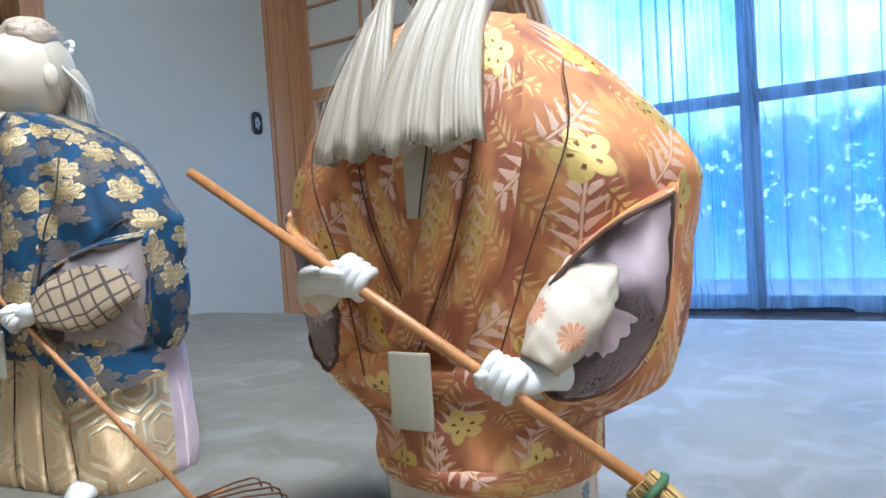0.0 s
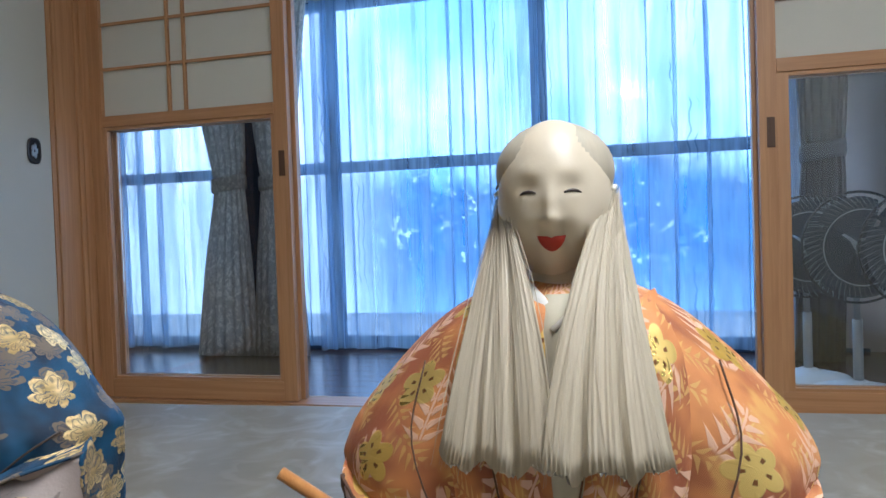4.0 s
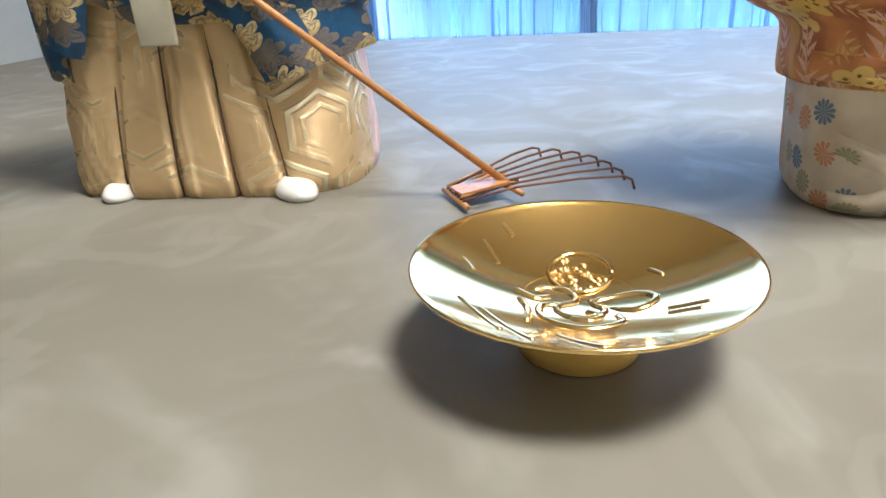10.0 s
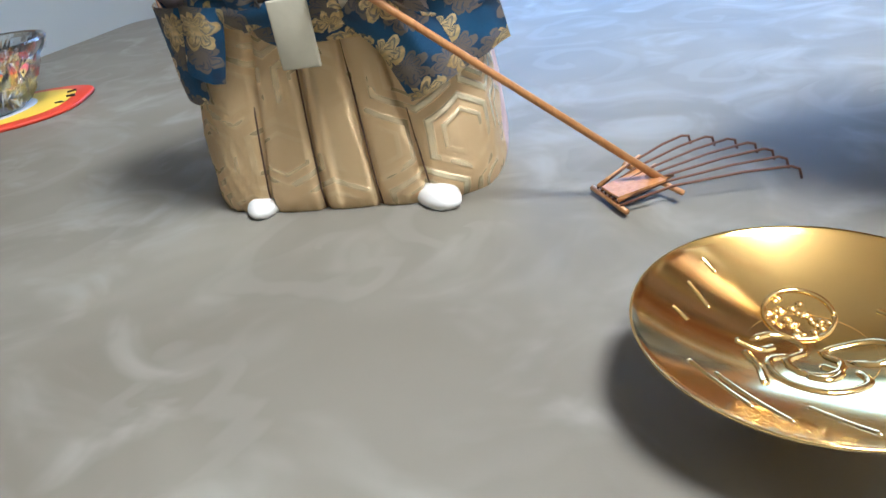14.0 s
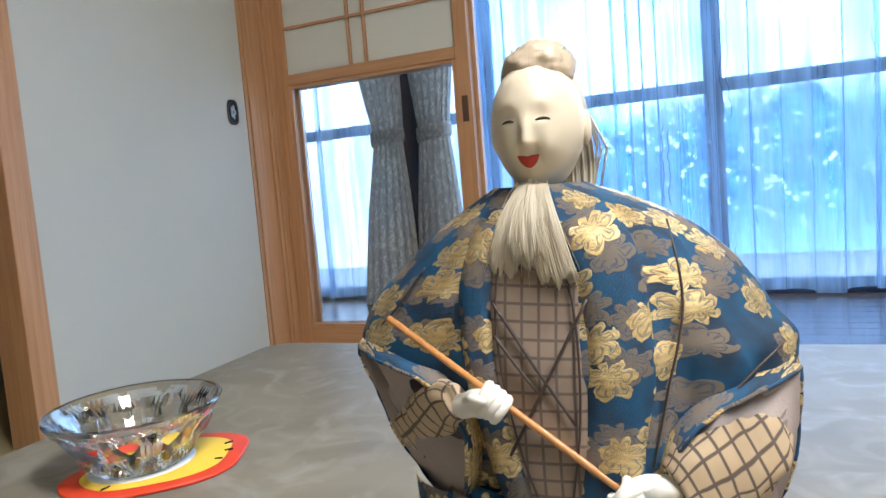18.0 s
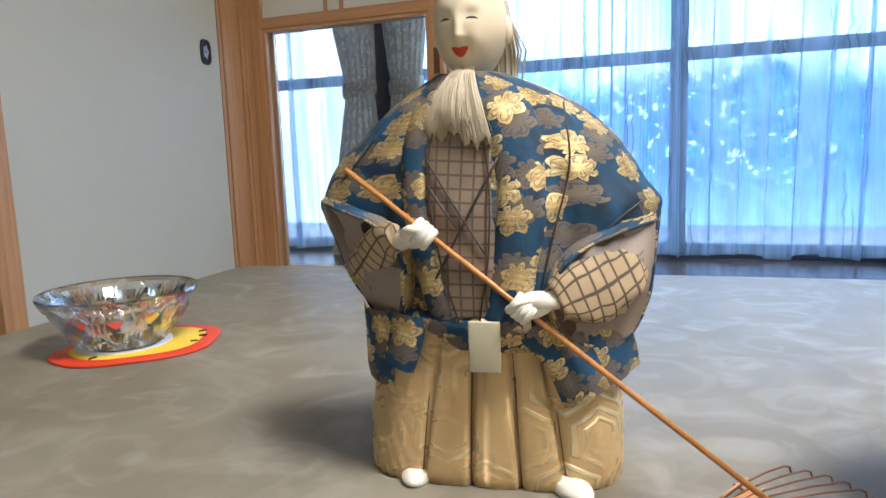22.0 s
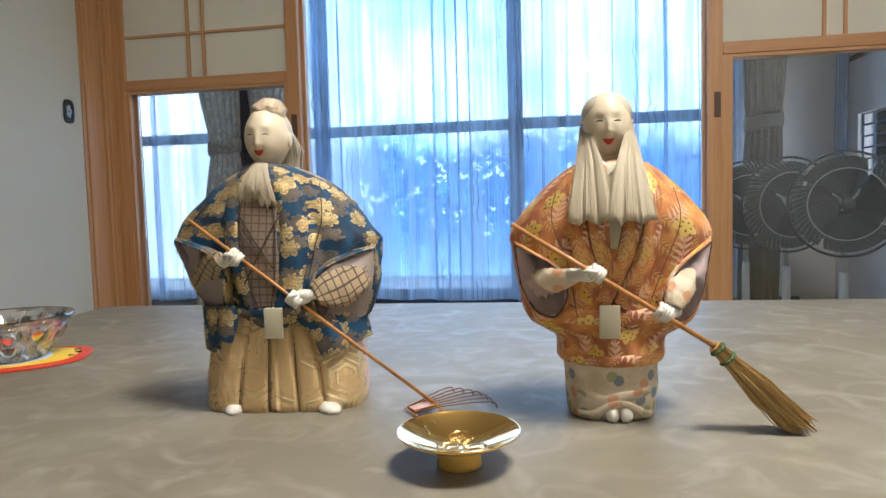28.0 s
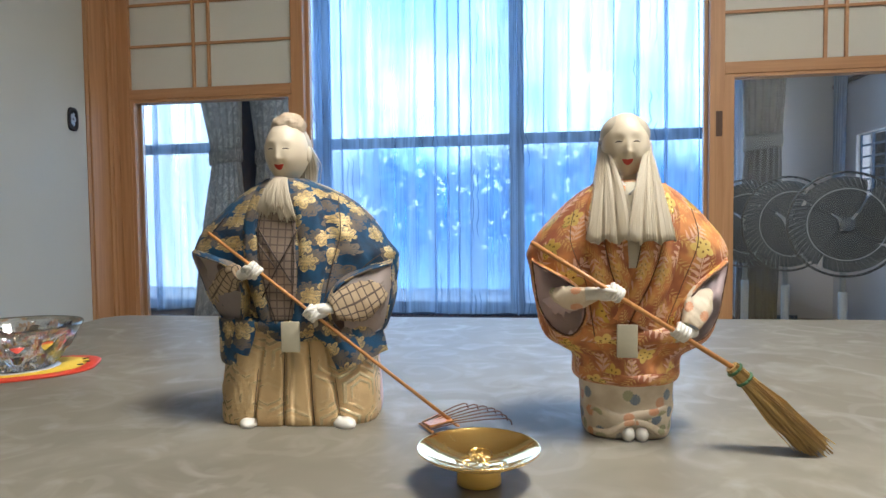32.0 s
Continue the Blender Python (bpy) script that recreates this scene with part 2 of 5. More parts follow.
def blue_brocade():
    """Blue silk with woven blossom clouds: gold thread, and dull taupe ones between."""
    k = Mat("blue_gold_brocade", (0.02, 0.05, 0.13), 0.5)
    uv = k.coords("UV")
    wob = (k.noise(uv, 120, 2) - 0.5) * 0.30
    def clouds(scale, rot, amount, tall):
        """Clusters of round petals; fine veins run out from the middle of each."""
        dx, dy, r, r2 = k.cells(k.coords("UV", scale, rot), 0.62)
        dx, dy = dx + wob, dy * tall + wob
        d, a = (dx * dx + dy * dy).power(0.5), (dy + 0.13).atan2(dx)
        lobes = (a * 3.5 + r2 * 6.0).sin().abs().power(0.6)
        reach = lobes * 0.19 + 0.26
        body = (reach - d).step(0.0, 0.025) * r.step(1 - amount - 0.01, 1 - amount)
        rim = ((d / reach) - 0.74).abs().step(0.055, 0.02)
        veins = (a * 15.0).sin().step(0.35, 0.85) * (d / reach).step(0.30, 0.38) * (d / reach).step(0.72, 0.64)
        return body, rim.maximum(veins)
    low, lines0 = clouds((29, 45, 1), 0.32, 0.93, 1.15)
    high, lines1 = clouds((27, 42, 1), -0.18, 0.76, 1.10)
    base = k.mix(k.noise(uv, 45, 2).step(0.35, 0.7), (0.006, 0.068, 0.165), (0.006, 0.024, 0.060))
    col = k.mix(low * (lines0 * -0.55 + 0.95), base, (0.17, 0.135, 0.105))
    tone = k.mix(k.noise(uv, 60, 2).step(0.38, 0.62), (0.62, 0.45, 0.19), (0.86, 0.68, 0.34))
    thread = (k.split(k.coords("UV", (1, 1700, 1)))[1]).sin() * 0.12 + 0.88
    # random dropouts in the gold colour imitate glinting thread
    patchy = k.noise(uv, 420, 3).step(0.30, 0.46) * 0.45 + 0.55
    gold = high * (lines1 * -0.62 + 1.0) * patchy
    k.put("Base Color", k.mix(gold * thread, col, tone))
    k.put("Metallic", gold * 0.80).put("Roughness", gold * -0.24 + 0.62)
    return k.bump((gold + low * 0.6) * 0.5 + weave(k, uv) * 0.15, 0.0007, 0.6).m


def orange_brocade():
    k = Mat("orange_gold_brocade", (0.5, 0.2, 0.06), 0.55)
    uv = k.coords("UV")
    tone = k.noise(uv, 22.0, 3)
    base = k.mix(tone.step(0.40, 0.60), (0.68, 0.285, 0.092), (0.345, 0.108, 0.048))
    # random gold patches: a silk sheen painted into the ground colour
    base = k.mix(k.noise(k.coords("UV", (1, 0.6, 1), 0.7), 55.0, 3).step(0.54, 0.66) * 0.6, base, (0.78, 0.48, 0.14))
    # sprigs of pointed leaves
    dx, dy, r, r2 = k.cells(k.coords("UV", (27, 25, 1), 0.5), 0.55)
    lean = (r - 0.5) * 1.6
    px, py = dx + dy * lean, dy - dx * lean
    ax = px.abs()
    along = (py * 5.5 - ax * 3.6).frac() - 0.5
    width = (ax * -1.25 + 0.42).maximum(0.0) * ax.step(0.01, 0.05)
    leaf = (width - along.abs()).step(0.0, 0.06) * (py.abs().step(0.46, 0.40)) * (ax + py * 0.45).step(0.36, 0.30)
    leaf = leaf.maximum(ax.step(0.022, 0.010) * py.abs().step(0.46, 0.40))
    # five-petalled flowers, fewer
    ex, ey, s, s2 = k.cells(k.coords("UV", (30, 30, 1), -0.3), 0.8)
    e, b = (ex * ex + ey * ey).power(0.5), ey.atan2(ex)
    bloom = ((b * 2.5 + s * 5.0).sin().abs() * 0.13 + 0.22 - e).step(0.0, 0.03) * s2.step(0.52, 0.54)
    dots = ((b * 5.0).sin().step(0.6, 0.8) * (e - 0.14).abs().step(0.045, 0.02))
    qx, qy, q, _ = k.cells(k.coords("UV", (52, 46, 1), -0.9), 0.6)
    qa = qx.abs()
    leaf2 = ((qa * -1.2 + 0.40).maximum(0.0) * qa.step(0.01, 0.05) - ((qy * 5.0 + qa * 3.4).frac() - 0.5).abs()).step(0.0, 0.07) * qy.abs().step(0.42, 0.36) * q.step(0.35, 0.37)
    col = k.mix(leaf2 * 0.7, base, (0.80, 0.55, 0.20))
    col = k.mix(leaf * 0.85, col, (0.82, 0.55, 0.40))
    col = k.mix(bloom, col, k.mix(s, (0.75, 0.50, 0.10), (0.88, 0.66, 0.22)))
    col = k.mix(bloom * dots, col, (0.22, 0.09, 0.03))
    k.put("Base Color", col).put("Metallic", bloom * 0.65 + leaf2 * 0.5).put("Roughness", bloom * -0.2 + leaf2 * -0.17 + 0.58)
    return k.bump((bloom + leaf) * 0.5 + weave(k, uv) * 0.15, 0.0006, 0.5).m


def hakama_silk():
    k = Mat("tan_gold_hexagon_silk", (0.4, 0.27, 0.13), 0.38)
    uv = k.coords("UV")
    s = 25.0
    x, y, _ = k.split(k.coords("UV", (s, s, 1)))
    # two offset grids of hexagons
    def grid(ox, oy):
        px, py = (x + ox).frac() - 0.5, ((y + oy) / 1.732).frac() * 1.732 - 0.866
        px, py = px.abs(), py.abs()
        return (px).maximum(px * 0.5 + py * 0.866)
    h = grid(0.0, 0.0).minimum(grid(0.5, 0.866))
    line = (h - 0.40).abs().step(0.055, 0.02).maximum((h - 0.25).abs().step(0.04, 0.015) * 0.7)
    patchy = k.noise(uv, 30.0, 2).step(0.38, 0.58)
    px, _, _ = k.split(k.coords("Object"))
    mask = line * patchy * (px.step(0.044, 0.049) * 0.6 + 0.4)
    base = k.mix(k.noise(uv, 14.0, 3), (0.66, 0.46, 0.22), (0.80, 0.59, 0.31))
    k.put("Base Color", k.mix(mask, base, (0.95, 0.82, 0.52))).put("Metallic", mask * 0.25 + 0.36)
    k.put("Roughness", mask * -0.06 + 0.29)
    return k.bump(mask * 0.9 + weave(k, uv) * 0.08, 0.0016, 0.7).m


def plaid(name, dark, light, line, weight=0.85):
    k = Mat(name, light, 0.7)
    uv = k.coords("UV")
    x, y, _ = k.split(k.coords("UV", (125, 125, 1), 0.06))
    lines = (x.frac() - 0.5).abs().step(0.12, 0.05).maximum((y.frac() - 0.5).abs().step(0.12, 0.05))
    base = k.mix(k.noise(uv, 60.0, 3), dark, light)
    k.put("Base Color", k.mix(lines * weight, base, line))
    return k.bump(weave(k, uv), 0.0003, 0.4).m


def dyed_cream():
    """Cream crepe with small round flowers in blue, coral and green."""
    k = Mat("cream_flowered_crepe", (0.6, 0.5, 0.34), 0.65)
    uv = k.coords("UV")
    dx, dy, r, r2 = k.cells(k.coords("UV", (58, 58, 1)), 0.75)
    d, a = (dx * dx + dy * dy).power(0.5), dy.atan2(dx)
    flower = ((a * 6.0).sin().abs() * 0.08 + 0.26 - d).step(0.0, 0.03) * r2.step(0.15, 0.17)
    inner = (a * 6.0).sin().abs().step(0.25, 0.5) * 0.75 + 0.25
    c = k.mix(r.step(0.35, 0.36), (0.10, 0.19, 0.32), (0.66, 0.27, 0.12))
    c = k.mix(r.step(0.68, 0.69), c, (0.33, 0.34, 0.17))
    base = k.mix(k.noise(uv, 35.0, 3).step(0.3, 0.7), (0.60, 0.49, 0.35), (0.78, 0.69, 0.55))
    k.put("Base Color", k.mix(flower * inner * 0.9, base, c))
    return k.bump(weave(k, uv) * 0.3 + k.noise(uv, 300.0, 2), 0.0004, 0.4).m


def hair_mat(name, a, b):
    k = Mat(name, a, 0.5)
    uv = k.coords("UV", (1100, 8, 1))
    n = k.noise(uv, 1.0, 3)
    k.put("Base Color", k.mix(n, a, b))
    return k.bump(n, 0.0003, 0.35).m


BLUE, ORANGE, HAKAMA, PLAID, CREAM = blue_brocade(), orange_brocade(), hakama_silk(), plaid("tan_plaid_cotton", (0.38, 0.28, 0.18), (0.58, 0.45, 0.29), (0.045, 0.03, 0.035)), dyed_cream()
PLAID2 = plaid("brown_plaid_cotton", (0.22, 0.16, 0.12), (0.34, 0.26, 0.20), (0.05, 0.036, 0.04), 0.65)
SKIN = plain("ivory_gofun", (0.69, 0.60, 0.46), 0.42, 0, 0.03, 60, 0.0001)
HANDWHITE = plain("white_gofun", (0.74, 0.71, 0.66), 0.45, 0, 0.03, 80, 0.0001)
HAIR = hair_mat("ivory_silk_hair", (0.45, 0.39, 0.29), (0.545, 0.48, 0.365))
CAPHAIR = hair_mat("grey_ivory_hair", (0.45, 0.40, 0.31), (0.57, 0.51, 0.40))
GREYHAIR = hair_mat("grey_brown_tuft", (0.47, 0.375, 0.27), (0.60, 0.49, 0.36))
LIP = plain("vermilion_paint", (0.45, 0.035, 0.02), 0.4, 0, 0.1)
INK = plain("ink_lines", (0.05, 0.035, 0.03), 0.5)
# Brown of seams and piping, also used for painted shade in the pleats.
SEAM_SHADE = plain("brown_seam_and_shade", (0.10, 0.05, 0.03), 0.8)
MAUVE = plain("mauve_lining", (0.56, 0.43, 0.44), 0.7, 0, 0.15, 120)
TAUPE = plain("taupe_lining", (0.30, 0.25, 0.235), 0.7, 0, 0.15, 120)
TAG = plain("pale_green_sash", (0.52, 0.48, 0.36), 0.6, 0, 0.12, 300)
CORD = plain("white_cord", (0.8, 0.78, 0.74), 0.6)


def gold_mat():
    k = Mat("gilt_metal", (0.85, 0.50, 0.085), 0.16, 1.0)
    co = k.coords()
    n = k.noise(co, 60.0, 3)
    k.put("Base Color", k.mix(n, (0.94, 0.625, 0.195), (0.97, 0.71, 0.27)))
    k.put("Roughness", k.noise(co, 25.0, 3) * 0.06 + 0.09)
    k.put("Coat Weight", 0.65).put("Coat IOR", 1.75).put("Coat Roughness", 0.05)
    return k.bump(k.noise(co, 14.0, 2), 0.0006, 0.25).m


GOLD = gold_mat()
# Less metallic gilt: its colour stands in for warm light bounced under the cup.
BOUNCEGOLD = plain("bounce_lit_gilt", (0.88, 0.58, 0.14), 0.38, 0.35, 0.05, 90)


def straw_mat():
    k = Mat("broom_straw", (0.4, 0.27, 0.08), 0.6)
    g = k.t.nodes.new("ShaderNodeNewGeometry")
    rnd = Val(k.t, g.outputs["Random Per Island"])
    k.put("Base Color", k.mix(rnd, (0.24, 0.145, 0.045), (0.56, 0.38, 0.13)))
    return k.m


STRAW = straw_mat()
GREENTIE = plain("green_cord", (0.06, 0.13, 0.05), 0.6, 0, 0.2, 300)


def sheer():
    """Sheer white curtain: half clear, half scattering, with thin embroidered strands."""
    k = Mat("sheer_curtain", (0.8, 0.82, 0.85), 0.8)
    x, y, _ = k.split(k.coords("UV"))
    wob = k.noise(k.coords("UV", (3.0, 5.0, 1)), 1.0, 2) * 0.05
    u = (x + wob) / 0.165
    strand = ((u.frac() - 0.5).abs().step(0.022, 0.008)).maximum((u.frac() - 0.62).abs().step(0.018, 0.006))
    gate = k.noise(k.coords("UV", (6.0, 2.2, 1)), 1.0, 2).step(0.45, 0.52)
    strand = strand * gate
    tr = k.t.nodes.new("ShaderNodeBsdfTransparent")
    tl = k.t.nodes.new("ShaderNodeBsdfTranslucent")
    df = k.t.nodes.new("ShaderNodeBsdfDiffuse")
    tl.inputs[0].default_value, df.inputs[0].default_value, tr.inputs[0].default_value = (0.80, 0.86, 0.94, 1), (0.60, 0.66, 0.76, 1), (0.93, 0.96, 1, 1)
    m1, m2 = k.t.nodes.new("ShaderNodeMixShader"), k.t.nodes.new("ShaderNodeMixShader")
    m1.inputs[0].default_value = 0.35
    # upright streaks of opacity imitate brighter and darker folds
    fine = k.noise(k.coords("UV", (12, 0.5, 1)), 1.0, 4, 0.6).step(0.34, 0.66)
    # the sky's blue is put into the white cloth's own colours
    for s, lit, dark in ((tl, (0.66, 0.82, 1.0), (0.25, 0.36, 0.50)), (df, (0.46, 0.58, 0.78), (0.2, 0.28, 0.38))):
        k.t.links.new(k.mix(strand, lit, dark).sock, s.inputs[0])
    k.t.links.new((strand * 0.2 + 0.27 + fine * 0.48).sock, m2.inputs[0])
    for a, b in ((tl.outputs[0], m1.inputs[1]), (df.outputs[0], m1.inputs[2]), (tr.outputs[0], m2.inputs[1]), (m1.outputs[0], m2.inputs[2])):
        k.t.links.new(a, b)
    k.t.links.new(m2.outputs[0], k.t.nodes["Material Output"].inputs[0])
    return k.m


SHEER = sheer()


def drape_mat():
    """Heavy woven cloth with a mottled leaf pattern; some daylight comes through."""
    k = Mat("grey_woven_drape", (0.25, 0.24, 0.24), 0.8)
    uv = k.coords("UV")
    n = k.noise(k.coords("UV", (44, 22, 1)), 1.0, 4, 0.6, 1.0).step(0.48, 0.58)
    tone = k.mix(n, (0.60, 0.555, 0.51), (0.90, 0.84, 0.77))
    k.put("Base Color", tone).bump(n + weave(k, uv, 0.002), 0.001, 0.4)
    tl, mx = k.t.nodes.new("ShaderNodeBsdfTranslucent"), k.t.nodes.new("ShaderNodeMixShader")
    mx.inputs[0].default_value = 0.34
    k.t.links.new(k.mix(n, (0.52, 0.48, 0.44), (0.82, 0.75, 0.66)).sock, tl.inputs[0])
    for a, b in ((k.b.outputs[0], mx.inputs[1]), (tl.outputs[0], mx.inputs[2]), (mx.outputs[0], k.t.nodes["Material Output"].inputs[0])):
        k.t.links.new(a, b)
    return k.m


DRAPE = drape_mat()
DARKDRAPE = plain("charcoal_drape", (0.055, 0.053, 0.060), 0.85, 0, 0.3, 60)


def garden_mat():
    """What lies outside, as a glowing sheet: bright sky above, dim garden with painted flecks of light below."""
    k = Mat("garden_daylight", (0, 0, 0), 1.0)
    co = k.coords("Object")
    x, y, z = k.split(co)
    big = k.noise(co, 0.9, 3, 0.6)
    fine = k.noise(co, 5.0, 4, 0.65)
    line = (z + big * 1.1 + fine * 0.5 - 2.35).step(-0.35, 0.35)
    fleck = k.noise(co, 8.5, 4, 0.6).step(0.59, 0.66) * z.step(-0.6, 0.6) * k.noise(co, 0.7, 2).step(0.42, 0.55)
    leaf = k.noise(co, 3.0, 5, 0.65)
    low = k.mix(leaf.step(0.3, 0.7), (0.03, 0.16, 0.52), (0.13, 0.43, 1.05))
    # brighter daylight painted in towards the foot and the left
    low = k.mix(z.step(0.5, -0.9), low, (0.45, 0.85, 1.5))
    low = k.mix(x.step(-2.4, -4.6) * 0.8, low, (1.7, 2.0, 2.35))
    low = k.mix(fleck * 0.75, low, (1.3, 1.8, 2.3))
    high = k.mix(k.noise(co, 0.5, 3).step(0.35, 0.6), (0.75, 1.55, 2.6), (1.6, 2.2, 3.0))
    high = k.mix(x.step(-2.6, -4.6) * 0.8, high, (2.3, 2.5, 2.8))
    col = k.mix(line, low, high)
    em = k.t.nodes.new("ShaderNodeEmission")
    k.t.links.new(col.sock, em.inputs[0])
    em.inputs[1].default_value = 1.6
    k.t.links.new(em.outputs[0], k.t.nodes["Material Output"].inputs[0])
    return k.m


GARDEN = garden_mat()


# Glowing sheet added behind the end window so that its panes look white.
def dayglow_mat():
    k = Mat("pale_daylight", (0, 0, 0), 1.0)
    em = k.t.nodes.new("ShaderNodeEmission")
    k.t.links.new(k.mix(k.noise(k.coords("Object"), 1.5, 3), (2.0, 2.3, 2.6), (2.8, 3.1, 3.4)).sock, em.inputs[0])
    k.t.links.new(em.outputs[0], k.t.nodes["Material Output"].inputs[0])
    return k.m


DAYGLOW = dayglow_mat()


def lamp_mat():
    k = Mat("lamp_diffuser", (0.9, 0.9, 0.88), 0.5)
    k.put("Emission Color", (1.0, 0.87, 0.68, 1)).put("Emission Strength", 45.0)
    return k.m


LAMPGLOW = lamp_mat()
RED = plain("red_rubber", (0.62, 0.05, 0.015), 0.5, 0, 0.1, 60)
YELLOW = plain("yellow_print", (0.75, 0.52, 0.04), 0.5, 0, 0.08, 60)

# ---- geometry helpers ----
def mesh_of(name, bm, mats, smooth=True):
    me = bpy.data.meshes.new(name)
    if smooth:
        for f in bm.faces:
            f.smooth = True
    bm.to_mesh(me)
    bm.free()
    for m in mats if isinstance(mats, (list, tuple)) else [mats]:
        me.materials.append(m)
    return me


def part(name, bm, material, parent=None, label="", smooth=False):
    """Links a bmesh as one mesh object under a thing or a part."""
    ob = new(name, mesh_of(name, bm, material, smooth))
    if parent:
        ob.parent = parent
    return tagged(ob, label)


def thing(name, label, category, at=(0, 0, 0), turn=0.0, group="", kind=""):
    ob = new(name)
    ob.matrix_world = pose(*at, 0, 0, turn)
    ob.empty_display_size = 0.05
    return tagged(ob, label, category, group, kind)


def box(lo, hi, bevel=0.0, bm=None):
    bm = bm or bmesh.new()
    c, s = [(a + b) / 2 for a, b in zip(lo, hi)], [b - a for a, b in zip(lo, hi)]
    made = bmesh.ops.create_cube(bm, size=1.0, matrix=Matrix.LocRotScale(c, None, s))
    if bevel:
        edges = list({e for v in made["verts"] for e in v.link_edges})
        bmesh.ops.bevel(bm, geom=edges, offset=bevel, segments=2, affect="EDGES", profile=0.6)
    return bm


def structure(name, lo, hi, mat, bevel=0.0):
    return tagged(part(name, box(lo, hi, bevel), mat), kind="structure")


def spline(keys, count):
    """Catmull-Rom through the rows of keys, evenly in their order."""
    k = np.array(keys, float)
    k = np.vstack([2 * k[0] - k[1], k, 2 * k[-1] - k[-2]])
    out = []
    for t in np.linspace(0, len(k) - 3 - 1e-9, count):
        i, f = int(t), t - int(t)
        a, b, c, d = k[i : i + 4]
        out.append(0.5 * (2 * b + (c - a) * f + (2 * a - 5 * b + 4 * c - d) * f * f + (3 * b - a - 3 * c + d) * f**3))
    return np.array(out)


def rings(bm, loops, mat=0, caps=True, closed=True):
    """Skin of faces over loops of points, with UVs in metres along and across."""
    uv = bm.loops.layers.uv.verify()
    rows = [[bm.verts.new(p) for p in loop] for loop in loops]
    n = len(rows[0])
    pts = np.array(loops, float)
    rad = np.linalg.norm(np.diff(pts, axis=1), axis=2).sum(1).max() / max(1, n - 1)
    along = np.r_[0, np.cumsum(np.linalg.norm(np.diff(pts, axis=0), axis=2).mean(1))]
    for i in range(len(rows) - 1):
        for j in range(n if closed else n - 1):
            k = (j + 1) % n
            f = bm.faces.new((rows[i][j], rows[i][k], rows[i + 1][k], rows[i + 1][j]))
            f.material_index = mat
            for lp, (u, v) in zip(f.loops, ((j, i), (j + 1, i), (j + 1, i + 1), (j, i + 1))):
                lp[uv].uv = (u * rad, along[v])
    if caps and closed:
        for row, flip in ((rows[0], True), (rows[-1], False)):
            f = bm.faces.new(row[::-1] if flip else row)
            f.material_index = mat
            for lp in f.loops:
                lp[uv].uv = (lp.vert.co.x, lp.vert.co.y)
    return rows


def tube(bm, path, radius, sides=8, mat=0, flat=1.0):
    """Round bar along a path; radius: one number or one for each point."""
    p = [Vector(q) for q in path]
    r = [radius] * len(p) if isinstance(radius, (int, float)) else list(radius)
    loops, up = [], None
    for i, q in enumerate(p):
        way = (p[min(i + 1, len(p) - 1)] - p[max(i - 1, 0)]).normalized()
        up = (up - way * up.dot(way)).normalized() if up else way.orthogonal().normalized()
        side = way.cross(up)
        loops.append([q + (up * math.cos(a) + side * math.sin(a) * flat) * r[i] for a in (2 * math.pi * s / sides for s in range(sides))])
    return rings(bm, loops, mat)


def lathe(bm, profile, sides=48, mat=0, center=(0, 0, 0), caps=False):
    loops = [[(center[0] + r * math.cos(2 * math.pi * s / sides), center[1] + r * math.sin(2 * math.pi * s / sides), center[2] + z) for s in range(sides)] for r, z in profile]
    return rings(bm, loops, mat, caps)


def blob(bm, center, radii, mat=0, turn=None, su=20, sv=12, shape=None):
    """Ellipsoid; shape(unit vector) gives a factor of the radius."""
    turn = turn or Matrix.Identity(3)
    loops = []
    for i in range(sv + 1):
        v = math.pi * (0.002 + 0.996 * i / sv) - math.pi / 2
        row = []
        for j in range(su):
            a = 2 * math.pi * j / su
            d = Vector((math.cos(v) * math.cos(a), math.cos(v) * math.sin(a), math.sin(v)))
            k = shape(d) if shape else 1.0
            kx, ky, kz = k if isinstance(k, tuple) else (k, k, k)
            row.append(Vector(center) + turn @ Vector((d.x * radii[0] * kx, d.y * radii[1] * ky, d.z * radii[2] * kz)))
        loops.append(row)
    return rings(bm, loops, mat)


def add_at(bm, tmp):
    """Move the faces of tmp into bm."""
    me = bpy.data.meshes.new("tmp")
    tmp.to_mesh(me)
    tmp.free()
    bm.from_mesh(me)
    bpy.data.meshes.remove(me)


# ---- the room ----
YW, XL, XR, ZC, PZ = 2.325, -2.08, 1.42, 2.42, 0.99
structure("floor", (-4.2, -3.0, -0.06), (3.2, 2.29, 0.0), TATAMI)
structure("ceiling", (-4.2, -3.0, ZC), (3.2, 4.2, ZC + 0.06), CEILING)
structure("wall_south", (-4.2, -3.08, 0), (3.2, -3.0, ZC), PLASTER)
structure("wall_east", (XR, -3.0, 0), (XR + 0.08, 2.26, ZC), PLASTER)
structure("wall_west_far", (-4.28, -3.0, 0), (-4.2, 4.2, ZC), OLDWOOD)
structure("wall_west_above", (XL - 0.07, -3.0, 1.82), (XL, 2.16, ZC), PLASTER)
structure("wall_west_near", (XL - 0.07, -3.0, 0), (XL, -0.6, 1.82), PLASTER)
structure("lintel_west", (XL - 0.05, -0.6, 1.77), (XL + 0.03, 2.16, 1.82), PINE)
structure("wall_north_above", (XL, YW - 0.01, 1.86), (XR, YW + 0.07, ZC), PLASTER)
structure("lintel_north", (XL, YW - 0.03, 1.80), (XR, YW + 0.10, 1.86), PINE_X)
structure("sill_north", (XL - 0.1, YW - 0.03, -0.12), (XR + 0.1, YW + 0.10, 0.012), PINE_X)
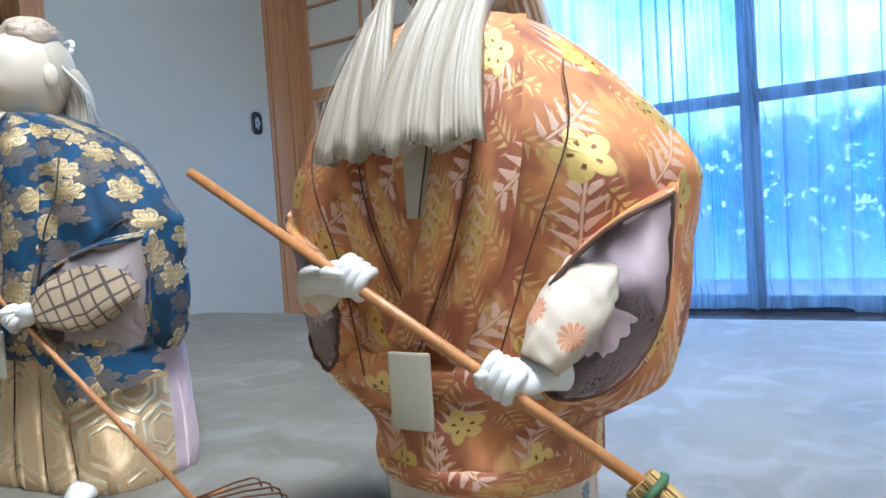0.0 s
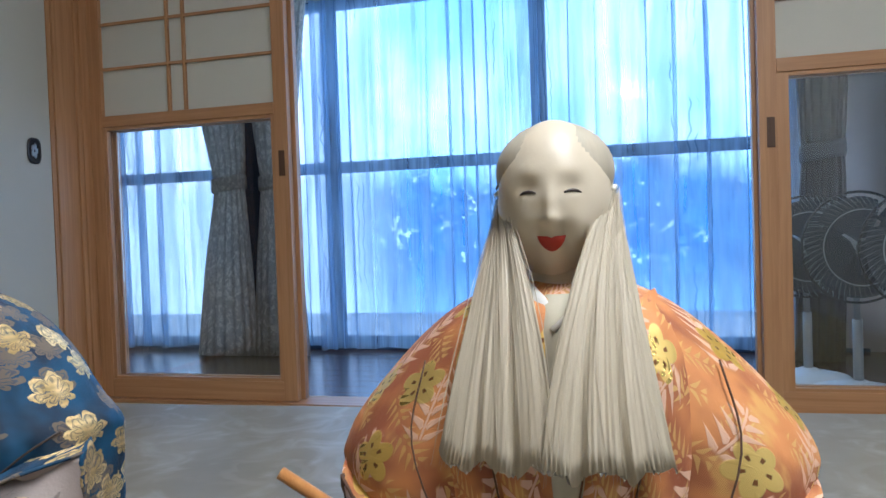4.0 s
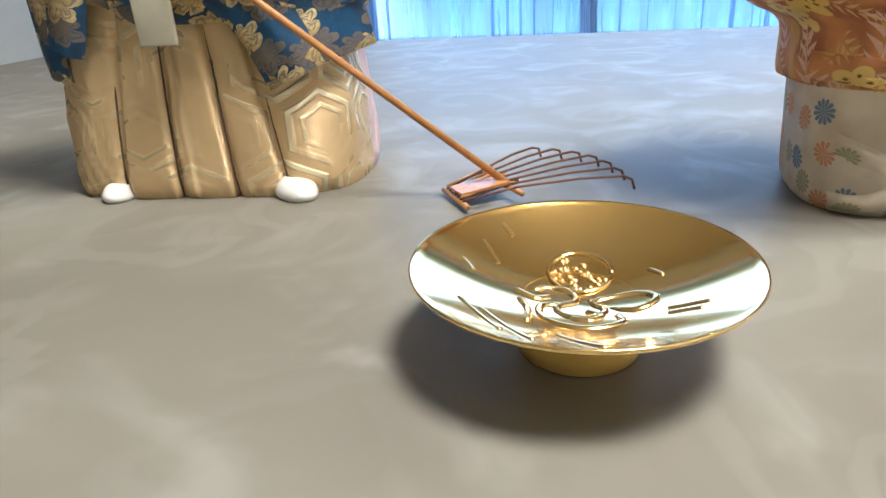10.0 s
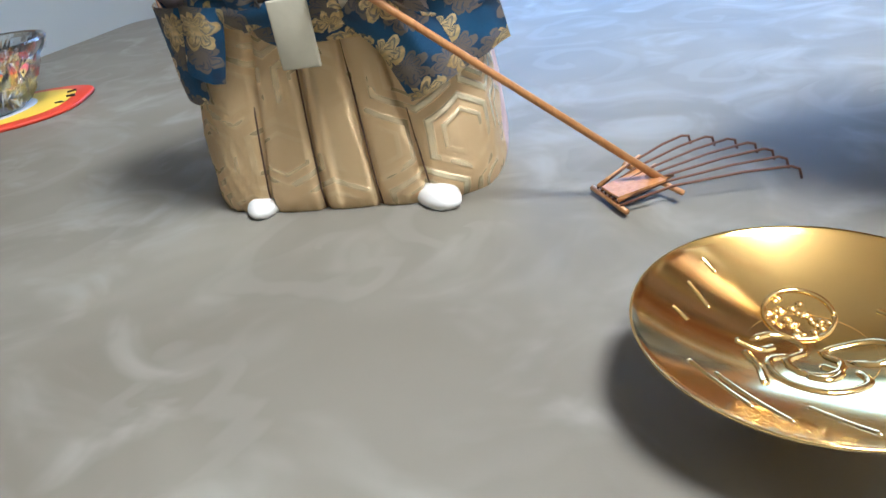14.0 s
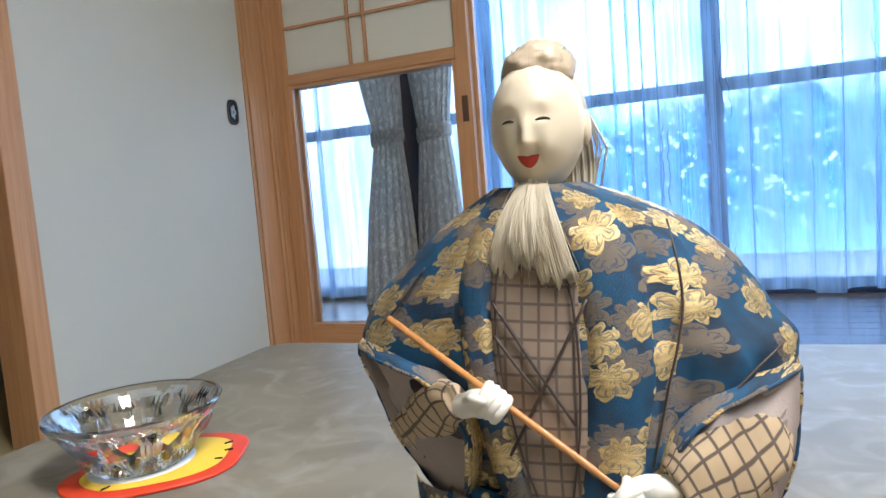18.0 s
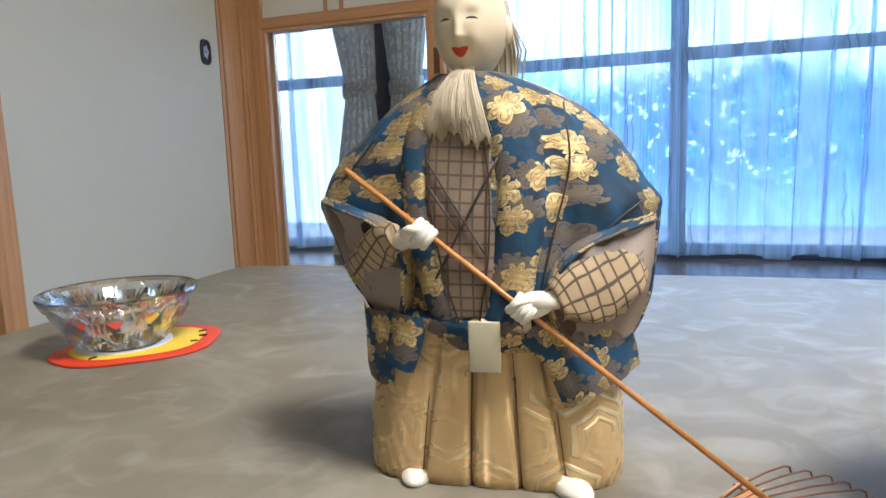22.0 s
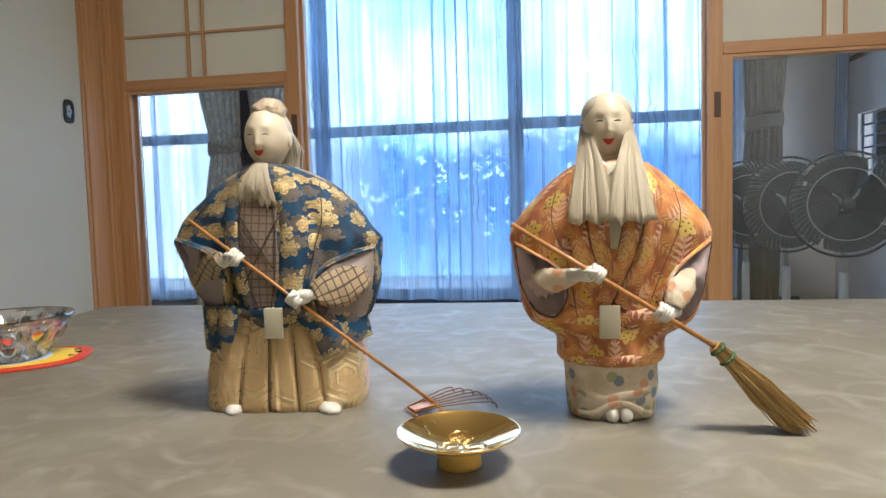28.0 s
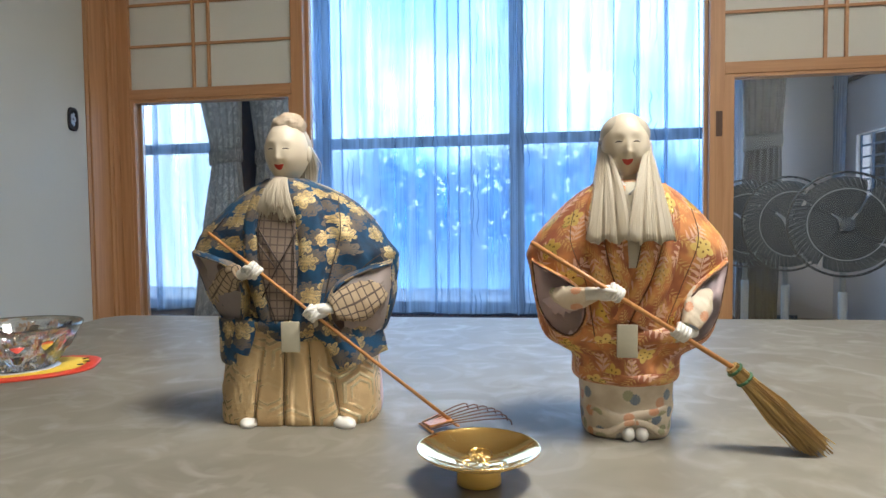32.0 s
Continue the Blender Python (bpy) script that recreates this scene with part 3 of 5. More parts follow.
# corner posts and the post at the end of the sliding doors
structure("post_north_west", (XL - 0.10, 2.162, 0), (XL + 0.010, 2.280, ZC), PINE, 0.004)
structure("post_north_west_inner", (XL - 0.10, 2.282, 0), (XL + 0.026, 2.41, ZC), PINE, 0.004)
structure("trim_north_west", (XL + 0.010, 2.262, 0), (XL + 0.020, 2.281, 1.8), PINE, 0.002)
structure("post_north_east", (1.345, 2.26, 0), (1.44, 2.45, ZC), PINE, 0.004)


def sliding_door(y0, y1, x, turned):
    """Papered sliding door in the west opening."""
    t = thing("sliding_door", "plain pale papered sliding door with a dark oval pull", "door")
    part("panel", box((x - 0.028, y0 + 0.02, 0.03), (x, y1 - 0.02, 1.755)), PLASTER, t)
    for nm, a, b in (("stile", y0, y0 + 0.018), ("stile", y1 - 0.018, y1)):
        part(nm, box((x - 0.03, a, 0.01), (x + 0.003, b, 1.768), 0.002), PINE, t)
    part("rail", box((x - 0.03, y0 + 0.018, 0.008), (x + 0.003, y1 - 0.018, 0.03), 0.002), PINE, t)
    part("rail", box((x - 0.03, y0 + 0.018, 1.755), (x + 0.003, y1 - 0.018, 1.77), 0.002), PINE, t)
    if turned:
        bm = bmesh.new()
        for k, (w, h, d) in enumerate(((0.030, 0.048, 0.004), (0.023, 0.040, 0.0005))):
            loops = []
            for dd in (0.0, d):
                loops.append([(x + 0.002 + dd, turned + math.copysign(abs(math.cos(a)) ** 0.6, math.cos(a)) * w, PZ + math.copysign(abs(math.sin(a)) ** 0.6, math.sin(a)) * h) for a in (2 * math.pi * s / 28 for s in range(28))])
            if k == 0:
                inner = [(x + 0.006, turned + (p[1] - turned) * 0.78, PZ + (p[2] - PZ) * 0.82) for p in loops[1]]
                deep = [(x + 0.003, turned + (p[1] - turned) * 0.70, PZ + (p[2] - PZ) * 0.76) for p in loops[1]]
                rings(bm, loops + [inner, deep], 0)
        pull = part("pull", bm, BLACK, t, "dark oval recessed pull", True)
        bm = bmesh.new()
        for i in range(5):
            a = 1.2566 * i
            blob(bm, (x + 0.0052, turned + 0.009 * math.cos(a), PZ + 0.017 * math.sin(a)), (0.0016, 0.007, 0.012), su=8, sv=6)
        part("ornament", bm, SILVER, pull, "dull silver flower ornament", True)
    return t


sliding_door(1.186, 2.160, XL, 2.060)
# the door behind it, pushed half open, leaves a dark room beyond
structure("post_west", (XL - 0.10, 1.122, 0), (XL + 0.02, 1.183, 1.82), PINE, 0.004)
structure("side_room_wall", (-4.2, 2.5, 0), (XL - 0.1, 2.56, ZC), OLDWOOD)


def shoji(x0, x1, y, handle_x, label, lean=0.0, inner=0.016):
    """Sliding screen: papered lattice above, a framed pane of glass below."""
    t = thing("shoji_screen", label, "sliding screen", (0, 0, 0), 0, "shoji screens")
    yb = y + 0.032
    w = 0.055
    for a, b in ((x0, x0 + w), (x1 - w, x1)):
        part("stile", box((a, y, 0.014), (b, yb, 1.80), 0.002), PINE, t)
    part("bottom_rail", box((x0 + w, y + 0.001, 0.014), (x1 - w, yb - 0.001, 0.088), 0.002), PINE_X, t)
    part("middle_rail", box((x0 + w, y - 0.002, 1.108), (x1 - w, yb - 0.002, 1.152), 0.002), PINE_X, t)
    part("top_rail", box((x0 + w, y + 0.001, 1.765), (x1 - w, yb - 0.001, 1.80), 0.002), PINE_X, t)
    f = part("glass_frame", box((x0 + w, y + 0.004, 0.088), (x0 + w + inner, yb - 0.006, 1.108), 0.0015), PINE, t)
    part("frame_bar", box((x1 - w - 0.016, y + 0.004, 0.088), (x1 - w, yb - 0.006, 1.108), 0.0015), PINE, f)
    part("frame_bar", box((x0 + w + inner, y + 0.004, 0.088), (x1 - w - 0.016, yb - 0.006, 0.100), 0.0015), PINE_X, f)
    part("frame_bar", box((x0 + w + inner, y + 0.004, 1.094), (x1 - w - 0.016, yb - 0.006, 1.108), 0.0015), PINE_X, f)
    g = part("glass_pane", box((x0 + w + inner, y + 0.013, 0.1), (x1 - w - 0.016, y + 0.017, 1.094)), PANE, t, "clear lower glass pane")
    g.visible_shadow = False
    xc = (x0 + x1) / 2 + lean
    bars_x = (xc - 0.036, xc + 0.036)
    bars_z = (1.342, 1.522, 1.690)
    for bx in bars_x:
        part("lattice_bar", box((bx - 0.0055, y + 0.003, 1.152), (bx + 0.0055, y + 0.017, 1.765), 0.001), PINE, t)
    for bz in bars_z:
        part("lattice_bar", box((x0 + w, y + 0.006, bz - 0.0055), (x1 - w, y + 0.016, bz + 0.0055), 0.001), PINE_X, t)
    xs, zs = (x0 + w, *bars_x, x1 - w), (1.152, *bars_z, 1.765)
    for i in range(3):
        for j in range(4):
            part("paper_pane", box((xs[i], y + 0.0175, zs[j]), (xs[i + 1], y + 0.019, zs[j + 1])), PAPER, t)
    bm = box((handle_x - 0.012, y - 0.003, 0.872), (handle_x + 0.012, y + 0.002, 0.968), 0.001)
    box((handle_x - 0.008, y - 0.0035, 0.88), (handle_x + 0.008, y + 0.0, 0.96), 0.0, bm)
    part("finger_pull", bm, OLDWOOD, t, "recessed dark wooden finger pull")
    return t


shoji(-2.053, -1.185, YW - 0.004, -1.213, "cedar shoji screen with white paper and a lower glass pane", -0.035)
shoji(-2.043, -1.172, YW + 0.036, -1.20, "cedar shoji screen pushed behind the front one", -0.035)
shoji(0.452, 1.345, YW - 0.004, 0.487, "cedar shoji screen with white paper and a lower glass pane", 0.0, 0.036)
shoji(0.440, 1.335, YW + 0.036, 0.47, "cedar shoji screen pushed behind the front one", 0.0, 0.036)

# ---- the glazed corridor behind the screens, its floor lower than the mats ----
FZ = -0.06
for i in range(13):
    b = 2.43 + i * 0.115
    tagged(part("floor_board", box((-4.2, b + 0.001, FZ - 0.03), (2.6, b + 0.1135, FZ), 0.0012), DARKWOOD), kind="structure")
structure("corridor_base", (-4.2, 2.41, -0.12), (2.6, 3.97, FZ - 0.031), OLDWOOD)
YG = 3.90
structure("wall_corridor_above", (-4.2, YG, 2.1), (3.2, YG + 0.1, ZC), PLASTER)
structure("wall_corridor_west", (-4.2, YG, FZ), (-3.4, YG + 0.1, 2.1), PLASTER)


def corridor_window():
    t = thing("window_1", "wide sliding corridor window with dark aluminium frames", "window", kind="structure")
    x0, x1 = -3.4, 1.30
    part("window_sill", box((x0, YG - 0.02, FZ - 0.03), (x1, YG + 0.08, FZ + 0.02), 0.003), ALU, t)
    part("head_frame", box((x0, YG - 0.02, 2.06), (x1, YG + 0.08, 2.10), 0.003), ALU, t)
    marks = (-3.34, -1.70, -0.405, 0.88)
    for n, (a, b) in enumerate(zip(marks[:-1], marks[1:])):
        yy = YG + 0.02 * (n % 2)
        s = part("sash", box((a, yy, FZ + 0.02), (a + 0.075, yy + 0.03, 2.06), 0.003), ALU, t)
        part("sash_stile", box((b - 0.02, yy, FZ + 0.02), (b + 0.045, yy + 0.03, 2.06), 0.003), ALU, s)
        part("sash_rail", box((a, yy + 0.002, 1.035), (b, yy + 0.028, 1.105), 0.003), ALU, s)
        part("sash_rail", box((a, yy + 0.002, FZ + 0.02), (b, yy + 0.028, FZ + 0.075), 0.003), ALU, s)
        g = part("pane", box((a + 0.07, yy + 0.012, FZ + 0.07), (b - 0.01, yy + 0.016, 2.06)), PANE, s)
        g.visible_shadow = False
    return t


corridor_window()
structure("wall_corridor_east", (0.93, YG, FZ), (1.60, YG + 0.1, 2.1), DIMPLASTER)


def end_window():
    """Small window with a grille in the corridor's end wall."""
    xe = 1.50
    z0, z1, y0, y1 = 0.57, 1.00, 2.90, 3.62
    structure("wall_corridor_end_below", (xe, 2.42, FZ), (xe + 0.1, 4.0, z0), DIMPLASTER)
    structure("wall_corridor_end_above", (xe, 2.42, z1), (xe + 0.1, 4.0, ZC), DIMPLASTER)
    structure("wall_corridor_end_pier", (xe, y1, z0), (xe + 0.1, 4.0, z1), DIMPLASTER)
    structure("wall_corridor_end_jamb", (xe, 2.42, z0), (xe + 0.1, y0, z1), DIMPLASTER)
    t = thing("window_2", "small corridor end window with a dark grille", "window", kind="structure")
    for k in range(6):
        yy = y0 + (y1 - y0) * k / 5
        part("grille_bar", box((xe + 0.02, yy - 0.006, z0), (xe + 0.03, yy + 0.006, z1)), ALU, t)
    for k in range(8):
        zz = z0 + (z1 - z0) * k / 7
        part("grille_bar", box((xe + 0.031, y0, zz - 0.005), (xe + 0.041, y1, zz + 0.005)), ALU, t)
    # close-set lattice across the foot of the window
    for k in range(19):
        yy = y0 + (y1 - y0) * (k + 0.5) / 19
        part("lattice_bar", box((xe + 0.010, yy - 0.007, z0 + 0.005), (xe + 0.019, yy + 0.007, z0 + 0.085), 0.001), ALU, t)
    for zz in (z0 + 0.004, z0 + 0.045, z0 + 0.086):
        part("lattice_bar", box((xe + 0.004, y0, zz - 0.005), (xe + 0.0095, y1, zz + 0.005), 0.001), ALU, t)
    g = part("pane", box((xe + 0.06, y0, z0), (xe + 0.064, y1, z1)), PANE, t)
    g.visible_shadow = False


end_window()
tagged(part("backdrop", box((-14, 9.0, -3.0), (14, 9.05, 9.0)), GARDEN), "glowing sheet painted as bright sky over a dim garden", "backdrop", kind="structure")
tagged(part("backdrop", box((2.75, 2.6, -2.0), (2.80, 8.9, 5.0)), DAYGLOW), "pale glowing sheet standing in for daylight", "backdrop", kind="structure")
structure("ground", (-40, 4.05, -0.5), (40, 60, -0.45), plain("pale_gravel", (0.55, 0.53, 0.50), 0.9, 0, 0.25, 4))


# ---- curtains ----
def lace_curtain(x0, x1, y, seed, label):
    """Sheer cloth gathered into loops that overlap here and there."""
    rnd = random.Random(seed)
    n = int((x1 - x0) / 0.0055)
    bend = [(rnd.uniform(3, 9), rnd.uniform(0, 6.28)) for _ in range(3)]
    hemw = [(rnd.uniform(6, 22), rnd.uniform(0, 6.28)) for _ in range(3)]
    loops = []
    for j in range(13):
        v = j / 12
        row = []
        for i in range(n + 1):
            s = x0 + (x1 - x0) * i / n
            ph = 40 * s + sum(2.4 * math.sin(f * s + p) for f, p in bend) + 0.5 * math.sin(2.3 * v + seed + 3 * s)
            big = 0.5 + 0.5 * math.sin(4.7 * s + seed) * math.sin(2.9 * s + 1.3 * seed)
            hem = sum(math.sin(f * s + p) for f, p in hemw) * 0.006
            row.append((s + (0.020 + 0.036 * big) * math.sin(ph), y + (0.012 + 0.016 * big) * math.cos(ph) * (1.1 - 0.35 * v), FZ + 0.026 + hem * (1 - v) + v * (2.03 - FZ)))
        loops.append(row)
    bm = bmesh.new()
    rings(bm, loops, 0, False, False)
    ob = part("lace_curtain", bm, SHEER, None, "", True)
    return tagged(ob, label, "curtain", "lace curtains")


lace_curtain(-3.36, -1.62, 3.775, 3, "sheer white lace curtain hanging in loose folds")
lace_curtain(-1.72, -0.36, 3.75, 5, "sheer white lace curtain hanging in loose folds")
lace_curtain(-0.47, 1.02, 3.775, 8, "sheer white lace curtain hanging in loose folds")


def drape(xt, wt, xm, wm, xb, wb, y, label, mat=None, ztop=2.04):
    """Heavy drape gathered by a tieback: middle and width at top, tie and foot."""
    t = thing("drape", label, "curtain", (xb, y, 0), 0, "tied drapes")
    bm = bmesh.new()
    loops = []
    keys = spline([(FZ + 0.004, xb, wb, 0.045), (0.45, (xb + xm) / 2, (wb + wm) / 2 + 0.02, 0.045), (0.88, xm, wm * 1.1, 0.038), (0.975, xm, wm, 0.034), (1.08, xm, wm * 1.15, 0.04), (1.5, (xt + xm) / 2, (wt + wm) / 2, 0.045), (ztop, xt, wt, 0.045)], 34)
    for z, cx, w, dep in keys:
        row = []
        for i in range(112):
            a = 2 * math.pi * i / 112
            c, s = math.cos(a), math.sin(a)
            fold = 1 + 0.30 * math.sin(17 * math.asin(max(-1, min(1, c))) + 0.6 * math.sin(z * 3)) * (abs(s) ** 0.5)
            row.append((cx - xb + c * w / 2, math.copysign(abs(s) ** 0.6, s) * dep * fold, z))
        loops.append(row)
    rings(bm, loops, 0)
    part("cloth", bm, mat or DRAPE, t, "woven cloth", True)
    bm = bmesh.new()
    loops = []
    for z, g in ((0.935, 1.10), (0.955, 1.16), (1.0, 1.16), (1.02, 1.10)):
        loops.append([(xm - xb + math.cos(a) * wm / 2 * g, math.copysign(abs(math.sin(a)) ** 0.6, math.sin(a)) * 0.052 * g, z + 0.012 * math.cos(a)) for a in (2 * math.pi * i / 40 for i in range(40))])
    rings(bm, loops, 0)
    part("tieback", bm, mat or DRAPE, t, "matching cloth tieback", True)
    return t


def end_curtain():
    """Narrow sheer gathered beside the end window."""
    bm = bmesh.new()
    loops = []
    for j in range(9):
        v = j / 8
        loops.append([(1.455 + 0.012 * math.cos(14 * i / 3 + v), 3.63 + 0.17 * i / 59 + 0.05 * (1 - v) * (1 - i / 59), 0.62 + 1.4 * v) for i in range(60)])
    rings(bm, loops, 0, False, False)
    tagged(part("lace_curtain", bm, SHEER, None, "", True), "narrow sheer curtain gathered beside the end window", "curtain", "lace curtains")


end_curtain()
for z in (1.30, 1.46, 1.62):
    structure("trim_beam", (1.478, 2.6, z), (1.4995, 3.98, z + 0.022), OLDWOOD)


drape(-2.31, 0.43, -2.23, 0.19, -2.277, 0.40, 3.635, "grey patterned drape gathered by a tieback")
beside = drape(-1.91, 0.45, -1.913, 0.19, -1.915, 0.35, 3.63, "grey patterned drape gathered by a tieback beside the screen")
# dark sheet that fills the gap between the two tied drapes
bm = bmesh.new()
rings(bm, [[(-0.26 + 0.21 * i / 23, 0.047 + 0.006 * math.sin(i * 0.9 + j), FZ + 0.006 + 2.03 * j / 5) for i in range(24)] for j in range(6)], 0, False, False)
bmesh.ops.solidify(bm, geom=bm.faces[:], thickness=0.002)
part("lining", bm, DARKDRAPE, beside, "dark sheet hanging behind the tied cloth", True)
drape(1.03, 0.31, 1.02, 0.18, 0.99, 0.22, 3.63, "dark charcoal drape gathered by a tieback at the corridor end", DARKDRAPE)


# ---- the electric fan ----
def fan(x, y, turn, label):
    t = thing("electric_fan", label, "fan", (x, y, FZ), turn, "electric fans")
    bm = bmesh.new()
    lathe(bm, [(0.001, 0.0), (0.165, 0.0), (0.17, 0.012), (0.16, 0.026), (0.06, 0.045), (0.028, 0.06), (0.001, 0.06)], 40)
    part("base", bm, WHITEPLASTIC, t, "round white base", True)
    bm = bmesh.new()
    tube(bm, [(0, 0, 0.05), (0, 0, 0.30)], 0.018, 16)
    tube(bm, [(0, 0, 0.28), (0, 0.01, 0.51)], 0.012, 12)
    part("pole", bm, GREYPLASTIC, t, "", True)
    zc = 0.585
    bm = bmesh.new()
    blob(bm, (0, 0.05, zc), (0.055, 0.085, 0.055), su=20, sv=12)
    part("motor_housing", bm, GREYPLASTIC, t, "", True)
    bm = bmesh.new()
    blob(bm, (0, -0.055, zc), (0.028, 0.02, 0.028), su=16, sv=8)
    part("hub", bm, DARKPLASTIC, t, "", True)
    for k in range(4):
        bm = bmesh.new()
        loops = []
        for i in range(10):
            f = i / 9
            r = 0.025 + 0.175 * f
            w = 0.80 + 0.20 * math.sin(math.pi * min(0.95, 0.15 + f * 0.7))
            a0, a1 = 1.5708 * k - 0.785 * w + 0.3 * f, 1.5708 * k + 0.785 * w + 0.3 * f
            loops.append([(r * math.cos(a0 + (a1 - a0) * j / 6), -0.03 - 0.03 * (j / 6 - 0.5), zc + r * math.sin(a0 + (a1 - a0) * j / 6)) for j in range(7)])
        rings(bm, loops, 0, False, False)
        bmesh.ops.solidify(bm, geom=bm.faces[:], thickness=0.002)
        part("blade", bm, DARKPLASTIC, t, "smoked plastic blade", True)
    for side, dy in (("front_grille", -1), ("back_grille", 1)):
        bm = bmesh.new()
        for r, d in ((0.148, 0.03),):
            tube(bm, [(r * math.cos(a), dy * d - 0.02, zc + r * math.sin(a)) for a in (2 * math.pi * i / 48 for i in range(49))], 0.0022, 6)
        n = 56 if dy < 0 else 20
        for k in range(n):
            a = 2 * math.pi * k / n
            tube(bm, [((0.045 + 0.172 * f) * math.cos(a + 0.5 * f), dy * (0.056 * math.cos(f * 1.45)) - 0.02, zc + (0.045 + 0.172 * f) * math.sin(a + 0.5 * f)) for f in (0.60, 0.7, 0.8, 0.9, 1)], [0.0005, 0.0006, 0.0009, 0.0011, 0.0012], 4)
        part(side, bm, WIRE, t, "fine wire guard", True)
    bm = bmesh.new()
    tube(bm, [(0.217 * math.cos(a), -0.02, zc + 0.217 * math.sin(a)) for a in (2 * math.pi * i / 60 for i in range(61))], 0.0055, 8)
    part("guard_rim", bm, BLACK, t, "black rim of the guard", True)
    return t


fan(1.055, 2.63, -8, "dark bladed electric fan on a round white base")
fan(0.925, 2.93, 10, "second electric fan behind the first")
fan(0.81, 3.17, 4, "third electric fan standing beside the dark drape")


# ---- the ceiling lamp ----
def ceiling_lamp():
    t = thing("ceiling_lamp", "round white ceiling lamp giving warm light", "lamp", (0.34, 0.0, 0))
    bm = bmesh.new()
    lathe(bm, [(0.001, 2.42), (0.11, 2.42), (0.11, 2.36), (0.26, 2.34), (0.27, 2.30), (0.001, 2.30)], 40)
    part("housing", bm, WHITEPLASTIC, t, "", True)
    bm = bmesh.new()
    lathe(bm, [(0.262, 2.30), (0.258, 2.25), (0.22, 2.20), (0.12, 2.175), (0.001, 2.17)], 40)
    part("diffuser", bm, LAMPGLOW, t, "glowing white diffuser", True)


ceiling_lamp()


# ---- the low table ----
TURN, TZ = 3.0, 0.36
def table():
    t = thing("low_table", "low table under a cream patterned vinyl cover", "table", (-1.125, 0.965, 0), TURN)
    part("top", box((0.012, -1.12, TZ - 0.04), (1.80, -0.012, TZ - 0.0035), 0.006), OLDWOOD, t)
    for x in (0.10, 1.66):
        for y in (-1.05, -0.15):
            part("leg", box((x, y, 0.0), (x + 0.07, y + 0.07, TZ - 0.041), 0.004), OLDWOOD, t)
    c = thing("table_cover", "cream vinyl table cover with faint white scrolls", "tablecloth", (-1.125, 0.965, 0), TURN)
    bm = bmesh.new()
    r, x1, y1 = 0.05, 1.812, -1.132
    def outline(d, z):
        pts = []
        for cx, cy, a0 in ((x1 - r, -r, 0), (r, -r, 90), (r, y1 + r, 180), (x1 - r, y1 + r, 270)):
            for s in range(9):
                a = radians(a0 + 90 * s / 8)
                pts.append((cx + (r + d) * math.cos(a), cy + (r + d) * math.sin(a), z))
        return pts
    rings(bm, [outline(0.004, TZ - 0.006), outline(0.002, TZ - 0.002), outline(-0.004, TZ)], 0, False)
    top = bm.faces.new([bm.verts.new(p) for p in outline(-0.004, TZ)])
    bmesh.ops.remove_doubles(bm, verts=bm.verts[:], dist=0.0002)
    part("cover", bm, COVER, c, "", True)
    bm = bmesh.new()
    rings(bm, [outline(0.0045, TZ - 0.045), outline(0.0042, TZ - 0.006), outline(0.0028, TZ - 0.006), outline(0.0030, TZ - 0.045), outline(0.0045, TZ - 0.045)], 0, False)
    part("hanging_edge", bm, COVER, c, "folded edge hanging over the rim", True)
    return t


table()


# ---- the two dolls ----
class Gown:
    """Padded body of a doll: rounded rings, whose front can be asked for, so that bands and panels lie on it."""

    def __init__(self, keys, power=2.3):
        self.keys, self.n = np.array(keys, float), power

    def at(self, z):
        k = self.keys
        return [np.interp(z, k[:, 0], k[:, c]) for c in range(1, 6)]

    def front(self, x, z, out=0.0):
        cx, cy, rx, ryf, ryb = self.at(z)
        f = min(0.98, abs(x - cx) / rx)
        return Vector((x, cy - ryf * (1 - f**self.n) ** (1 / self.n) - out, z))

    def build(self, bm, mat, count=40, around=72, ripple=None):
        # points of the rounded outline at even distances
        t = np.linspace(0, 2 * math.pi, 4001) + math.pi / 2
        ux, uy = np.sign(np.cos(t)) * np.abs(np.cos(t)) ** (2 / self.n), np.sign(np.sin(t)) * np.abs(np.sin(t)) ** (2 / self.n)
        run = np.r_[0, np.cumsum(np.hypot(np.diff(ux), np.diff(uy)))]
        even = np.interp(np.arange(around) * run[-1] / around, run, np.arange(4001))
        ring = [(ux[int(e)], uy[int(e)]) for e in even]
        loops = []
        for z, cx, cy, rx, ryf, ryb in spline(self.keys, count):
            row = []
            for c, s in ring:
                k = 1 + (ripple(math.atan2(s, c), z, c, s) if ripple else 0)
                k += 0.016 * noise.noise(Vector((c * 3.1, s * 3.1, z * 38 + 7))) + 0.010 * noise.noise(Vector((c * 9, s * 9, z * 90)))
                row.append((cx + rx * k * c, cy + (ryb if s > 0 else ryf) * k * s, z))
            loops.append(row)
        return rings(bm, loops, mat)

    def band(self, bm, mat, path, width, out, thick=0.0, cols=7):
        """Cloth strip on the front along a path of (x, z)."""
        pts = spline(path, 22)
        way = np.gradient(pts, axis=0)
        loops = []
        for (x, z), (dx, dz) in zip(pts, way):
            ln = math.hypot(dx, dz)
            nx, nz = dz / ln, -dx / ln
            row = []
            for j in range(cols):
                u = j / (cols - 1) * 2 - 1
                bulge = out * (1 - 0.9 * abs(u) ** 3) - 0.0015 * (abs(u) == 1)
                row.append(self.front(x + nx * u * width / 2, z + nz * u * width / 2, bulge))
            loops.append(row)
        rings(bm, loops, mat, False, False)


